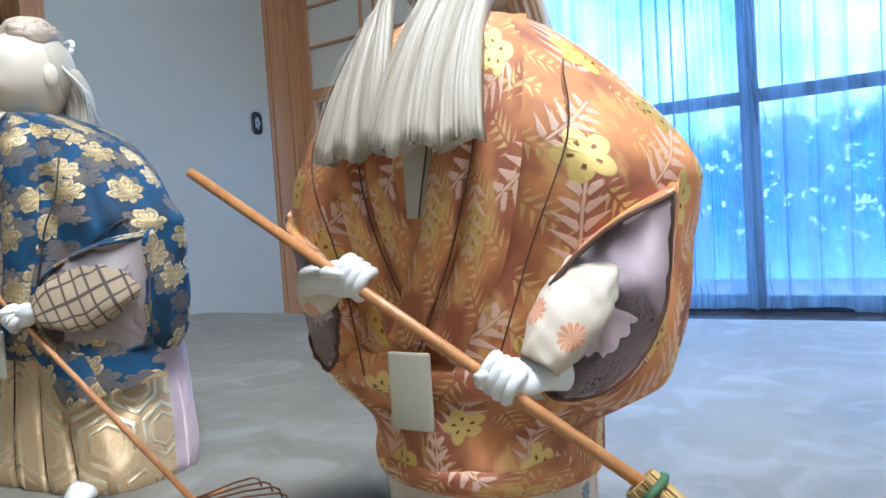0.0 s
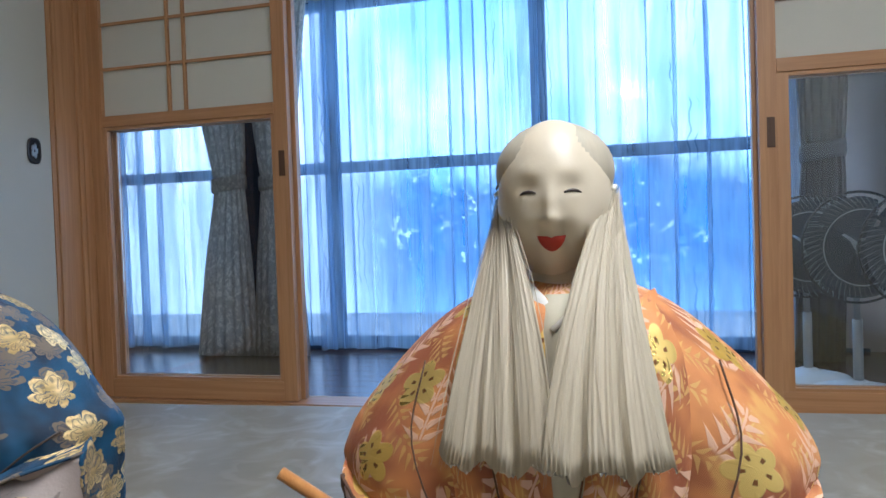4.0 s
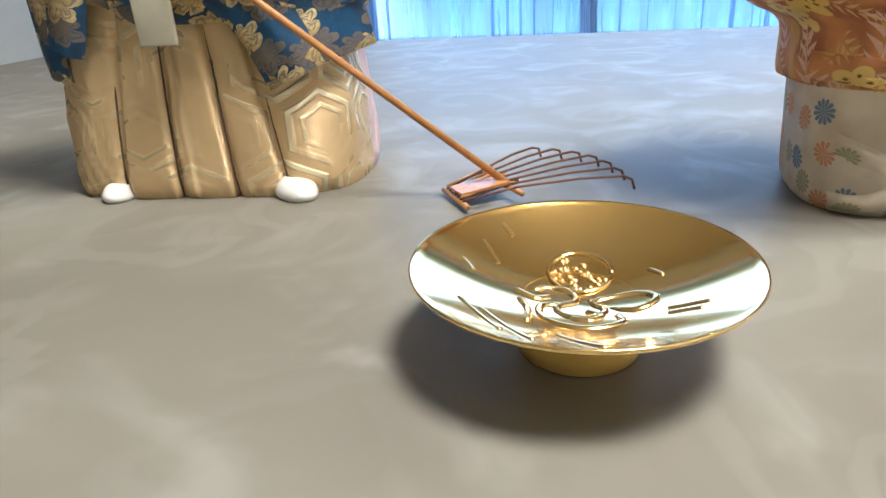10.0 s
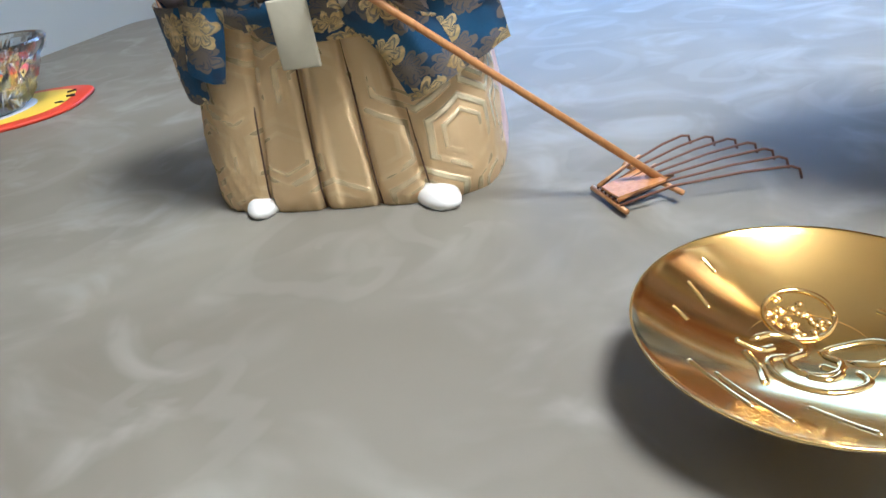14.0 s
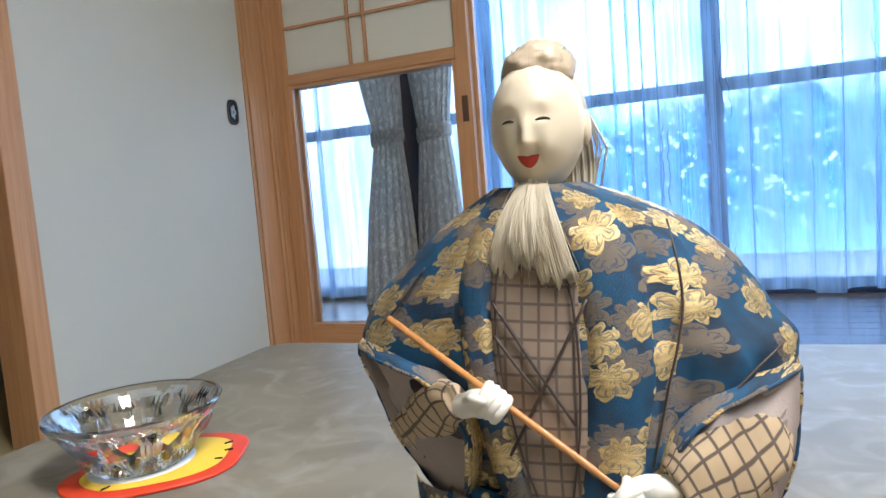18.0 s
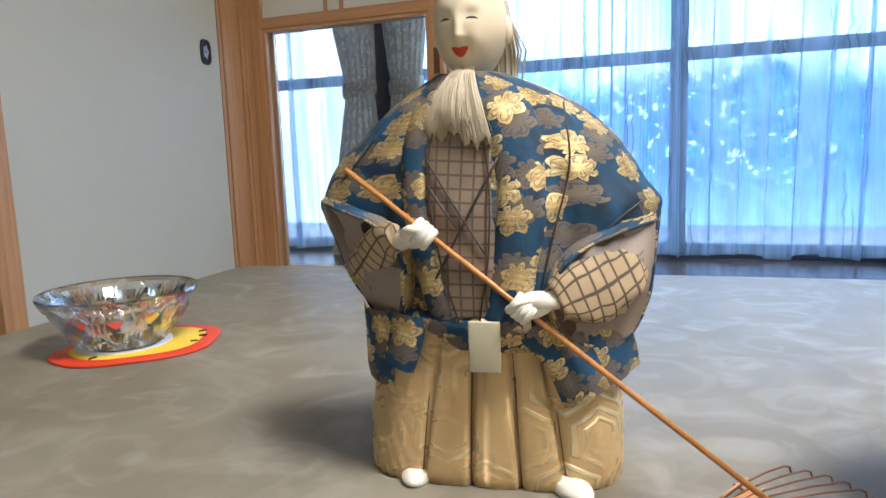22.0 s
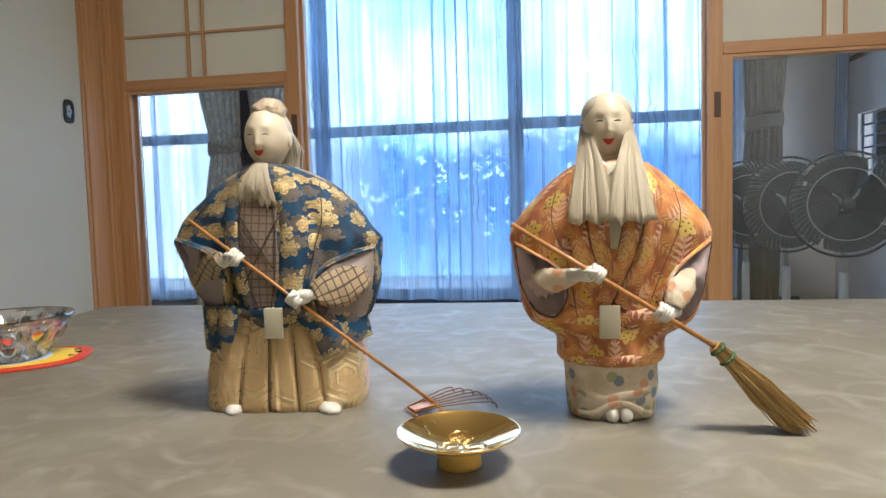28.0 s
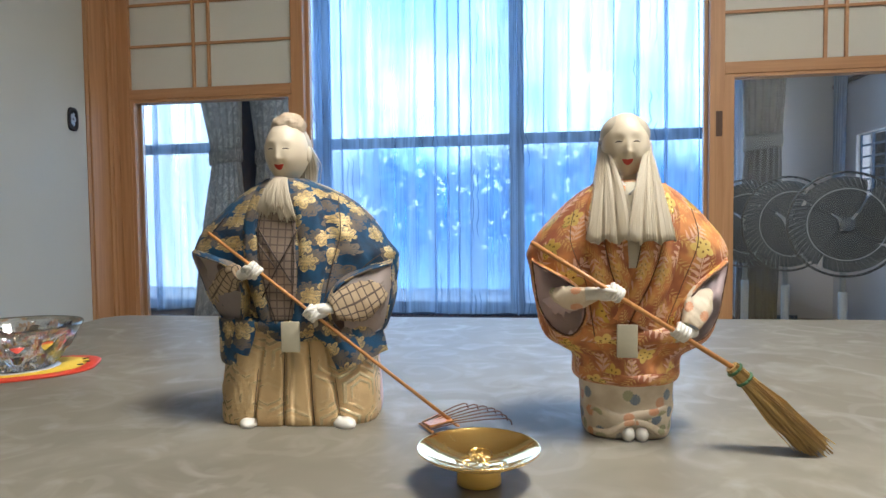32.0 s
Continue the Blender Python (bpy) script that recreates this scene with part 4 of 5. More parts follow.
def open_sleeve(bm, gown, outline, mats, arm, proud=0.010, fat=0.76):
    """Open sleeve end on the front of a gown: piped edge, lining sunk behind it, robe folding back, inner sleeve to the wrist."""
    robe, lining, inner, edge = mats
    pts = spline(list(outline) + [outline[0]], 49)[:-1]
    cx, cz = pts.mean(0)
    def loop(k, out):
        row = []
        for n, (x, z) in enumerate(pts):
            zz = cz + (z - cz) * k
            gx, _, rx, _, _ = gown.at(zz)
            q = gown.front(min(gx + 0.965 * rx, max(gx - 0.965 * rx, cx + (x - cx) * k)), zz)
            q.y -= out * (1 + 0.12 * math.sin(n * 0.9) + 0.10 * math.sin(n * 2.3))
            row.append(q)
        return row
    rim = loop(1.0, proud)
    tube(bm, rim + [rim[0]], 0.0010, 8, edge)
    rings(bm, [loop(1.0, proud), loop(1.04, proud * 0.95), loop(1.10, proud * 0.45), loop(1.17, -0.004)], robe, False)
    rings(bm, [loop(1.0, proud), loop(0.96, proud * 0.85), loop(0.86, proud * 0.62), loop(0.62, proud * 0.45), loop(0.2, proud * 0.4)], lining, True)
    keys = spline(arm, 22)
    loops = []
    for n, (x, y, z, w, h) in enumerate(keys):
        a, b = keys[max(0, n - 1)][:3], keys[min(21, n + 1)][:3]
        way = (Vector(b) - Vector(a)).normalized()
        side = way.cross(Vector((0, -1, 0)))
        side = side.normalized() if side.length > 0.05 else Vector((0, 0, 1))
        dep = side.cross(way)
        row = []
        for k in range(36):
            t = 2 * math.pi * k / 36
            c, d = math.cos(t), math.sin(t)
            g = 1 + 0.10 * noise.noise(Vector((c * 2.4, d * 2.4, n * 0.45 + w * 99))) + 0.035 * math.sin(5 * t + n * 0.5) - 0.05 * math.sin(n * 0.95 + 2 * c) ** 4
            g *= fat
            row.append(Vector((x, y + 0.004, z)) + side * math.copysign(abs(c) ** 0.8, c) * w * g + dep * math.copysign(abs(d) ** 0.8, d) * h * g)
        loops.append(row)
    rings(bm, loops, inner)


def fist(bm, at, arm, rod, mat, size=0.0050):
    """Small closed grip: slender fingers curled round the rod, a thumb and a long back that goes into the sleeve."""
    at, arm, rod = Vector(at), Vector(arm).normalized(), Vector(rod).normalized()
    e1 = Vector((0, -1, 0))
    e1 = (e1 - rod * e1.dot(rod)).normalized()
    e2 = rod.cross(e1)
    if e2.dot(arm) > 0:
        e2 = -e2
    for i in range(4):
        c = at + rod * (i - 1.5) * 0.0034
        r = size * (1.0 - 0.04 * abs(i - 1.3))
        tube(bm, [c + e1 * r * math.cos(t) + e2 * r * 1.15 * math.sin(t) for t in np.linspace(-2.3, 2.3, 14)], [0.0015] + [0.0024] * 12 + [0.0016], 8, mat)
    e3 = arm.cross(rod).normalized()
    m = Matrix((arm, e3.cross(arm), e3)).transposed()
    blob(bm, at - arm * 0.0075, (0.0120, 0.0078, 0.0052), mat, m, 24, 14)
    tube(bm, [at - arm * 0.006, at - arm * 0.014, at - arm * 0.026], [0.0056, 0.0056, 0.0062], 14, mat)
    tube(bm, [at - arm * 0.009 - rod * 0.005 + e1 * 0.004, at - arm * 0.003 - rod * 0.0065 + e1 * 0.0068, at + arm * 0.003 - rod * 0.004 + e1 * 0.0070], [0.0022, 0.0024, 0.0016], 8, mat)


def strands(bm, starts, ends, bends, mat, radius, seed, count, flat=1.0):
    """Loose hair: thin tapering strands from one line of points to another."""
    rnd = random.Random(seed)
    for k in range(count):
        f = (k + rnd.random()) / count
        a, b, m = starts(f), ends(f), bends(f)
        j = lambda s: Vector((rnd.gauss(0, s), rnd.gauss(0, s), rnd.gauss(0, s)))
        p = [Vector(a) + j(0.0012), Vector(m) + j(0.0022), Vector(b) + j(0.0022)]
        path = [p[0].lerp(p[1], t).lerp(p[1].lerp(p[2], t), t) for t in (0, 0.18, 0.36, 0.54, 0.72, 0.88, 1.0)]
        r = radius * rnd.uniform(0.6, 1.3)
        tube(bm, path, [r * 0.8, r, r, r, r, r * 0.8, r * 0.35], 5, mat)


def hair_sheet(bm, starts, ends, bends, mat, thick, seed, locks=0):
    """Combed hair as one thick flat lock with fine ridges."""
    rnd = random.Random(seed)
    ridge = [(rnd.uniform(12, 160), rnd.uniform(0, 6.28), rnd.uniform(0.01, 0.045)) for _ in range(9)]
    loops = []
    for i in range(15):
        t = i / 14
        line = [starts(f).lerp(bends(f), t).lerp(bends(f).lerp(ends(f), t), t) for f in np.linspace(0, 1, 90)]
        front, back = [], []
        for j, p in enumerate(line):
            f = j / 89
            k = thick * (0.25 + 0.75 * math.sin(math.pi * min(0.97, max(0.03, f))) ** 0.5) * (1 + sum(a * math.sin(w * f + ph) for w, ph, a in ridge))
            if locks:
                k *= 1 - 0.75 * t * math.exp(-((((f + 0.04 * math.sin(5 * t + seed)) * locks + 0.5) % 1 - 0.5) / 0.10) ** 2)
            q = Vector((p.x, p.y - k, p.z + (0.0012 * math.sin(31 * f + seed) + 0.0006 * math.sin(183 * f) + rnd.uniform(-0.0006, 0.0006) if i == 14 else 0)))
            front.append(q)
            back.append(Vector((p.x, p.y + thick * 0.8, p.z)))
        loops.append(front + back[::-1])
    rings(bm, loops, mat)


def head_shape(bm, c, r, face, mats, mouth=-0.47, eye=0.08):
    """Smooth doll head with a long nose, smiling cheeks, narrow eyes and a painted open smile."""
    skin, lip, ink = mats
    turn = Matrix.Rotation(radians(face), 3, "Z")
    hill = lambda x, z, px, pz, wx, wz: math.exp(-(((x - px) / wx) ** 2) - ((z - pz) / wz) ** 2)
    tip = (eye + mouth) / 2 - 0.02
    def shape(d):
        front = max(0, -d.y)
        k = 1.0 + front**4 * (0.095 * hill(d.x, d.z, 0, tip + 0.12, 0.10, 0.20) + 0.10 * hill(d.x, d.z, 0, tip, 0.12, 0.08))
        for e in (-1, 1):
            k += front**3 * 0.035 * hill(d.x, d.z, e * 0.15, tip - 0.03, 0.07, 0.06)
            k -= front * 0.050 * hill(d.x, d.z, e * 0.36, eye + 0.05, 0.17, 0.12)
            k += front * 0.012 * hill(d.x, d.z, e * 0.40, eye - 0.05, 0.16, 0.055)
            k += front * 0.018 * hill(d.x, d.z, e * 0.36, eye + 0.24, 0.22, 0.10)
            k += front * 0.060 * hill(d.x, d.z, e * 0.46, mouth + 0.16, 0.20, 0.20)
            k -= front**2 * 0.034 * hill(d.x, d.z, e * (0.25 - 0.45 * (d.z - mouth)), mouth + 0.10, 0.055, 0.19)
        k -= front**3 * 0.022 * hill(d.x, d.z, 0, mouth - 0.20, 0.24, 0.06)
        k += front**2 * 0.060 * hill(d.x, d.z, 0, mouth - 0.34, 0.26, 0.16)
        slim = 1 - 0.22 * max(0, -d.z - 0.10) ** 1.5
        return (k * slim, k, k)
    blob(bm, c, r, skin, turn, 112, 90, shape)
    def put(x, z, out=0.0):
        d = Vector((x, -math.sqrt(max(0, 1 - x * x - z * z)), z))
        kx, ky, kz = shape(d)
        return Vector(c) + turn @ Vector((d.x * r[0] * kx, d.y * r[1] * ky - out, d.z * r[2] * kz))
    # open smile: corners drawn up, a notch in the upper lip, a full lower lip
    loops = []
    for j in range(9):
        v = j / 8
        row = []
        for i in range(19):
            u = i / 9 - 1
            edge = 0.050 * abs(u) ** 1.6
            top = mouth + edge + 0.050 * (1 - u * u) * (1 - 0.30 * math.exp(-((u / 0.16) ** 2)))
            low = mouth + edge - 0.120 * (1 - u * u) ** 0.6
            row.append(put(u * 0.245, top + (low - top) * v, 0.0002 + 0.0011 * math.sin(math.pi * v) * (1 - u * u) ** 0.5 * (0.55 + 0.45 * abs(2 * v - 1))))
        loops.append(row)
    rings(bm, loops, lip, False, False)
    for e in (-1, 1):
        tube(bm, [put(e * x, eye + z, 0.0001) for x, z in ((0.23, -0.014), (0.30, 0.004), (0.37, 0.010), (0.44, 0.003), (0.50, -0.018))], [0.0003, 0.0006, 0.0007, 0.0006, 0.0003], 6, ink)
    return turn


def old_man():
    """Old man doll in a blue and gold brocade coat over wide tan trousers."""
    bm = bmesh.new()
    B, H, P, S, W, L, I, R, M, T, C, D, E, G, U = range(15)
    # trousers, with pleats in front
    trousers = Gown([(0.0, 0.0, 0.004, 0.0835, 0.060, 0.022), (0.010, 0.0, 0.004, 0.0850, 0.062, 0.024), (0.04, 0.0, 0.004, 0.0840, 0.061, 0.025), (0.075, 0.0, 0.004, 0.080, 0.058, 0.026), (0.105, 0.0, 0.002, 0.075, 0.054, 0.026), (0.116, 0.0, 0.0, 0.066, 0.048, 0.024)], 3.6)
    pleats = (-0.042, -0.010, 0.022, 0.050)
    def ripple(a, z, ux, uy):
        if uy > 0:
            return 0.0
        x, fade = 0.0855 * ux, 1 - 0.25 * z / 0.1
        deep = sum(math.exp(-(((x - p * fade) / 0.0016) ** 2)) for p in pleats)
        swell = max(math.sin(math.pi * min(1, max(0, (x / fade - p) / (q - p)))) for p, q in zip((-0.085, *pleats), (*pleats, 0.088)))
        return (-0.07 * deep + 0.026 * swell) * min(1, abs(uy) * 1.4) - 0.015 * math.sin(z * 300 + 9 * x * 100) * (x < pleats[0]) * 0.6
    trousers.build(bm, H, 30, 300, ripple)
    for f in bm.faces:
        if f.calc_center_median().y > -0.006:
            f.material_index = M
    # dark bars sunk in the pleats paint the shade of the creases
    for p in pleats:
        tube(bm, [trousers.front(p * (1 - 0.25 * z / 0.1), z, -0.0012) for z in np.linspace(0.001, 0.104, 10)], 0.0005, 6, E)
    for x, y, turn, size in ((-0.047, -0.0500, 4, (0.0100, 0.0160, 0.0070)), (0.0515, -0.0530, 38, (0.0105, 0.0185, 0.0072))):
        blob(bm, (x, y, 0.0032), size, W, Matrix.Rotation(radians(turn), 3, "Z"), 28, 16, lambda v: 1 + 0.05 * noise.noise(v * 2 + Vector((x * 90, 0, 0))) - 0.10 * max(0, -v.y) * max(0, v.z))
    # coat with wide shoulders
    coat = Gown([(0.088, 0.008, -0.004, 0.078, 0.052, 0.030), (0.094, 0.009, -0.004, 0.082, 0.056, 0.032), (0.105, 0.0085, -0.005, 0.0885, 0.058, 0.034), (0.128, 0.004, -0.008, 0.099, 0.057, 0.036), (0.150, 0.001, -0.009, 0.104, 0.055, 0.037), (0.166, -0.002, -0.010, 0.1075, 0.054, 0.037), (0.178, -0.004, -0.011, 0.109, 0.053, 0.038), (0.190, -0.007, -0.011, 0.103, 0.051, 0.039), (0.205, -0.006, -0.012, 0.093, 0.049, 0.040), (0.220, -0.004, -0.013, 0.079, 0.046, 0.040), (0.234, -0.004, -0.016, 0.063, 0.040, 0.040), (0.246, -0.006, -0.020, 0.043, 0.031, 0.036), (0.256, -0.010, -0.024, 0.022, 0.021, 0.026)], 2.2)
    def folds(a, z, c, s):
        # padded panels between the seams that run down from the collar
        x = coat.at(z)[0] + coat.at(z)[2] * c
        r = 0.012 * math.sin(9 * a + z * 40) * (0.4 + 0.6 * abs(s))
        for top, low in ((0.030, 0.062), (-0.034, -0.072), (0.050, 0.092)):
            r -= 0.045 * math.exp(-(((x - top - (low - top) * (0.24 - z) / 0.09) / 0.0035) ** 2)) * max(0, -s) * (0.15 < z < 0.243)
        if s < 0 and z < 0.20:
            r -= 0.10 * sum(math.exp(-(((c - e) / 0.10) ** 2)) for e in (-0.52, 0.50)) * min(1, (0.20 - z) / 0.05)
        return r
    coat.build(bm, B, 60, 140, folds)
    # hem of the coat, hanging in two tails over the trousers
    hem = Gown([(0.055, 0.002, 0.004, 0.0885, 0.068, 0.068), (0.075, 0.002, 0.004, 0.0905, 0.069, 0.069), (0.11, 0.0, 0.004, 0.092, 0.066, 0.068)], 2.6)
    hem.band(bm, B, [(-0.070, 0.112), (-0.071, 0.090), (-0.074, 0.064)], 0.030, 0.005)
    hem.band(bm, B, [(-0.047, 0.112), (-0.050, 0.096), (-0.056, 0.078)], 0.026, 0.006)
    hem.band(bm, B, [(0.034, 0.110), (0.052, 0.090), (0.064, 0.062)], 0.034, 0.006)
    hem.band(bm, B, [(0.060, 0.112), (0.074, 0.092), (0.080, 0.068)], 0.030, 0.004)
    # chest panel, crossing edges, collar bands
    coat.band(bm, D, [(-0.012, 0.222), (-0.012, 0.18), (-0.011, 0.15), (-0.009, 0.112)], 0.046, 0.0022, cols=13)
    for a, b in (((-0.030, 0.205), (0.004, 0.150)), ((0.012, 0.205), (-0.026, 0.135)), ((-0.030, 0.190), (-0.012, 0.165))):
        p = [coat.front(a[0] + (b[0] - a[0]) * f, a[1] + (b[1] - a[1]) * f, 0.0036) for f in np.linspace(0, 1, 9)]
        tube(bm, p, 0.0008, 6, I)
    coat.band(bm, B, [(-0.030, 0.240), (-0.038, 0.21), (-0.037, 0.17), (-0.028, 0.13), (-0.020, 0.098)], 0.018, 0.0035)
    coat.band(bm, B, [(0.010, 0.242), (0.021, 0.215), (0.024, 0.17), (0.019, 0.13), (0.012, 0.098)], 0.030, 0.0042)
    for path in ([(-0.022, 0.24), (-0.029, 0.20), (-0.024, 0.15), (-0.012, 0.105)], [(-0.003, 0.24), (0.006, 0.20), (0.006, 0.15), (-0.002, 0.10)]):
        tube(bm, [coat.front(x, z, 0.0030) for x, z in spline(path, 18)], 0.0006, 6, I)
    # seams from the shoulder to the sleeve
    for path in ([(0.048, 0.236), (0.052, 0.20), (0.044, 0.165), (0.036, 0.13)], [(0.06, 0.15), (0.080, 0.168), (0.094, 0.178)], [(-0.066, 0.22), (-0.080, 0.203), (-0.092, 0.192)]):
        tube(bm, [coat.front(x, z, 0.0008) for x, z in spline(path, 16)], 0.0006, 6, I)
    # belt and sash end
    coat.band(bm, B, [(-0.050, 0.108), (-0.02, 0.104), (0.030, 0.108)], 0.014, 0.004)
    add_at(bm, box((-0.0065, -0.0722, 0.080), (0.0125, -0.0698, 0.111), 0.001))
    for f in bm.faces[-60:]:
        f.material_index = T
    # sleeves
    open_sleeve(bm, coat, [(0.104, 0.166), (0.105, 0.140), (0.100, 0.112), (0.088, 0.095), (0.066, 0.093), (0.048, 0.104), (0.042, 0.126), (0.053, 0.147), (0.078, 0.160)], (B, U, P, B), [(0.087, -0.034, 0.140, 0.014, 0.010), (0.081, -0.048, 0.137, 0.019, 0.010), (0.069, -0.056, 0.132, 0.0235, 0.010), (0.055, -0.064, 0.127, 0.0205, 0.010), (0.044, -0.069, 0.122, 0.012, 0.009)], 0.007, 0.98)
    open_sleeve(bm, coat, [(-0.111, 0.180), (-0.104, 0.156), (-0.092, 0.126), (-0.078, 0.104), (-0.062, 0.101), (-0.050, 0.116), (-0.047, 0.142), (-0.058, 0.163), (-0.084, 0.174)], (B, U, P, B), [(-0.088, -0.028, 0.130, 0.012, 0.009), (-0.080, -0.041, 0.135, 0.018, 0.009), (-0.069, -0.051, 0.144, 0.019, 0.010), (-0.057, -0.064, 0.156, 0.017, 0.010), (-0.049, -0.070, 0.160, 0.010, 0.008)], 0.007, 0.80)
    fist(bm, (0.025, -0.0705, 0.119), (-1, -0.25, -0.25), (0.74, 0.05, -0.62), W)
    fist(bm, (-0.031, -0.076, 0.163), (0.75, -0.5, 0.25), (0.74, 0.05, -0.62), W)
    # head, topknot, ears and strings
    c = (-0.0085, -0.024, 0.2840)
    turn = head_shape(bm, c, (0.0225, 0.0285, 0.0325), -6, (S, L, I), -0.49, 0.05)
    loc = lambda x, y, z: Vector(c) + turn @ Vector((x, y, z))
    fluff = lambda v: 1 + 0.08 * noise.noise(v * 2.2) + 0.05 * noise.noise(v * 9) + 0.06 * max(0, v.z) * math.sin(3 * v.x)
    blob(bm, loc(0.001, 0.003, 0.0272), (0.0178, 0.0195, 0.0145), G, turn, 64, 40, fluff)
    blob(bm, loc(0, 0.010, 0.005), (0.0226, 0.0228, 0.0275), R, turn, 36, 24)
    for n in range(420):
        t, h = 2.39996 * n, (n + 0.5) / 420
        d = Vector((math.cos(t) * math.sqrt(1 - h * h), math.sin(t) * math.sqrt(1 - h * h), h))
        root = Vector((0.001 + 0.0172 * d.x, 0.003 + 0.0188 * d.y, 0.0272 + 0.0138 * d.z))
        tip = root + Vector((d.x * 0.0012 + 0.0010 * math.sin(n), 0.0040 + 0.002 * math.cos(1.7 * n), 0.0008 + 0.0008 * math.sin(2.1 * n)))
        tube(bm, [loc(*root), loc(*(root.lerp(tip, 0.5) + Vector((0, 0, 0.0006)))), loc(*tip)], [0.00024, 0.0002, 0.0001], 4, G)
    for e in (-1, 1):
        blob(bm, loc(e * 0.0222, 0.004, -0.002), (0.0028, 0.0055, 0.0085), S, turn, 12, 8)
    tube(bm, [loc(0.008 * math.cos(a), 0.030 + 0.003 * math.sin(a), 0.024 + 0.007 * math.sin(a)) for a in np.linspace(0, 6.283, 17)], 0.0018, 8, C)
    for x, e in ((0.020, 0.030), (0.023, 0.036), (0.018, 0.042)):
        tube(bm, [loc(0.0225, 0.012, 0.006), loc(x + 0.006, 0.026, -0.012), loc(x, e, -0.034)], 0.0007, 6, C)
    # white hair falling to the collar behind
    hair_sheet(bm, lambda f: loc(-0.020 + 0.040 * f, 0.020, 0.006), lambda f: loc(-0.020 + 0.040 * f, 0.026, -0.045), lambda f: loc(-0.024 + 0.048 * f, 0.036, -0.016), R, 0.008, 17)
    # beard
    for k, (x, w, drop, lean, seed) in enumerate(((-0.0060, 0.013, 0.036, -0.003, 12), (0.0060, 0.013, 0.040, 0.004, 13), (0.0, 0.012, 0.030, 0.001, 14))):
        b0 = lambda f: loc(x * 0.55 + w * 0.55 * (f - 0.5), -0.0215 + 0.003 * abs(f - 0.5), -0.0275)
        b1 = lambda f: loc(x + w * 1.2 * (f - 0.5), -0.0390 - 0.0012 * k, -0.041)
        b2 = lambda f: loc(x * 1.3 + lean + w * 1.5 * (f - 0.5), -0.0360 - 0.0016 * k, -0.031 - drop + 0.0025 * math.sin(17 * f + k) + 0.007 * abs(f - 0.5))
        hair_sheet(bm, b0, b2, b1, R, 0.0026, seed)
        strands(bm, lambda f: b0(f) + Vector((0, -0.0012, 0)), lambda f: b2(f) + Vector((0, -0.0016, -0.001)), lambda f: b1(f) + Vector((0, -0.0022, 0)), R, 0.00012, seed + 40, 60)
    me = mesh_of("old_man_doll", bm, (BLUE, HAKAMA, PLAID, SKIN, HANDWHITE, LIP, INK, HAIR, MAUVE, TAG, CORD, PLAID2, SEAM_SHADE, GREYHAIR, TAUPE))
    ob = new("old_man_doll", me)
    ob.matrix_world = pose(-0.407, 0.305, TZ, 0, 0, 8)
    return tagged(ob, "bearded old man doll in blue and gold brocade coat", "doll", "pair of dolls")


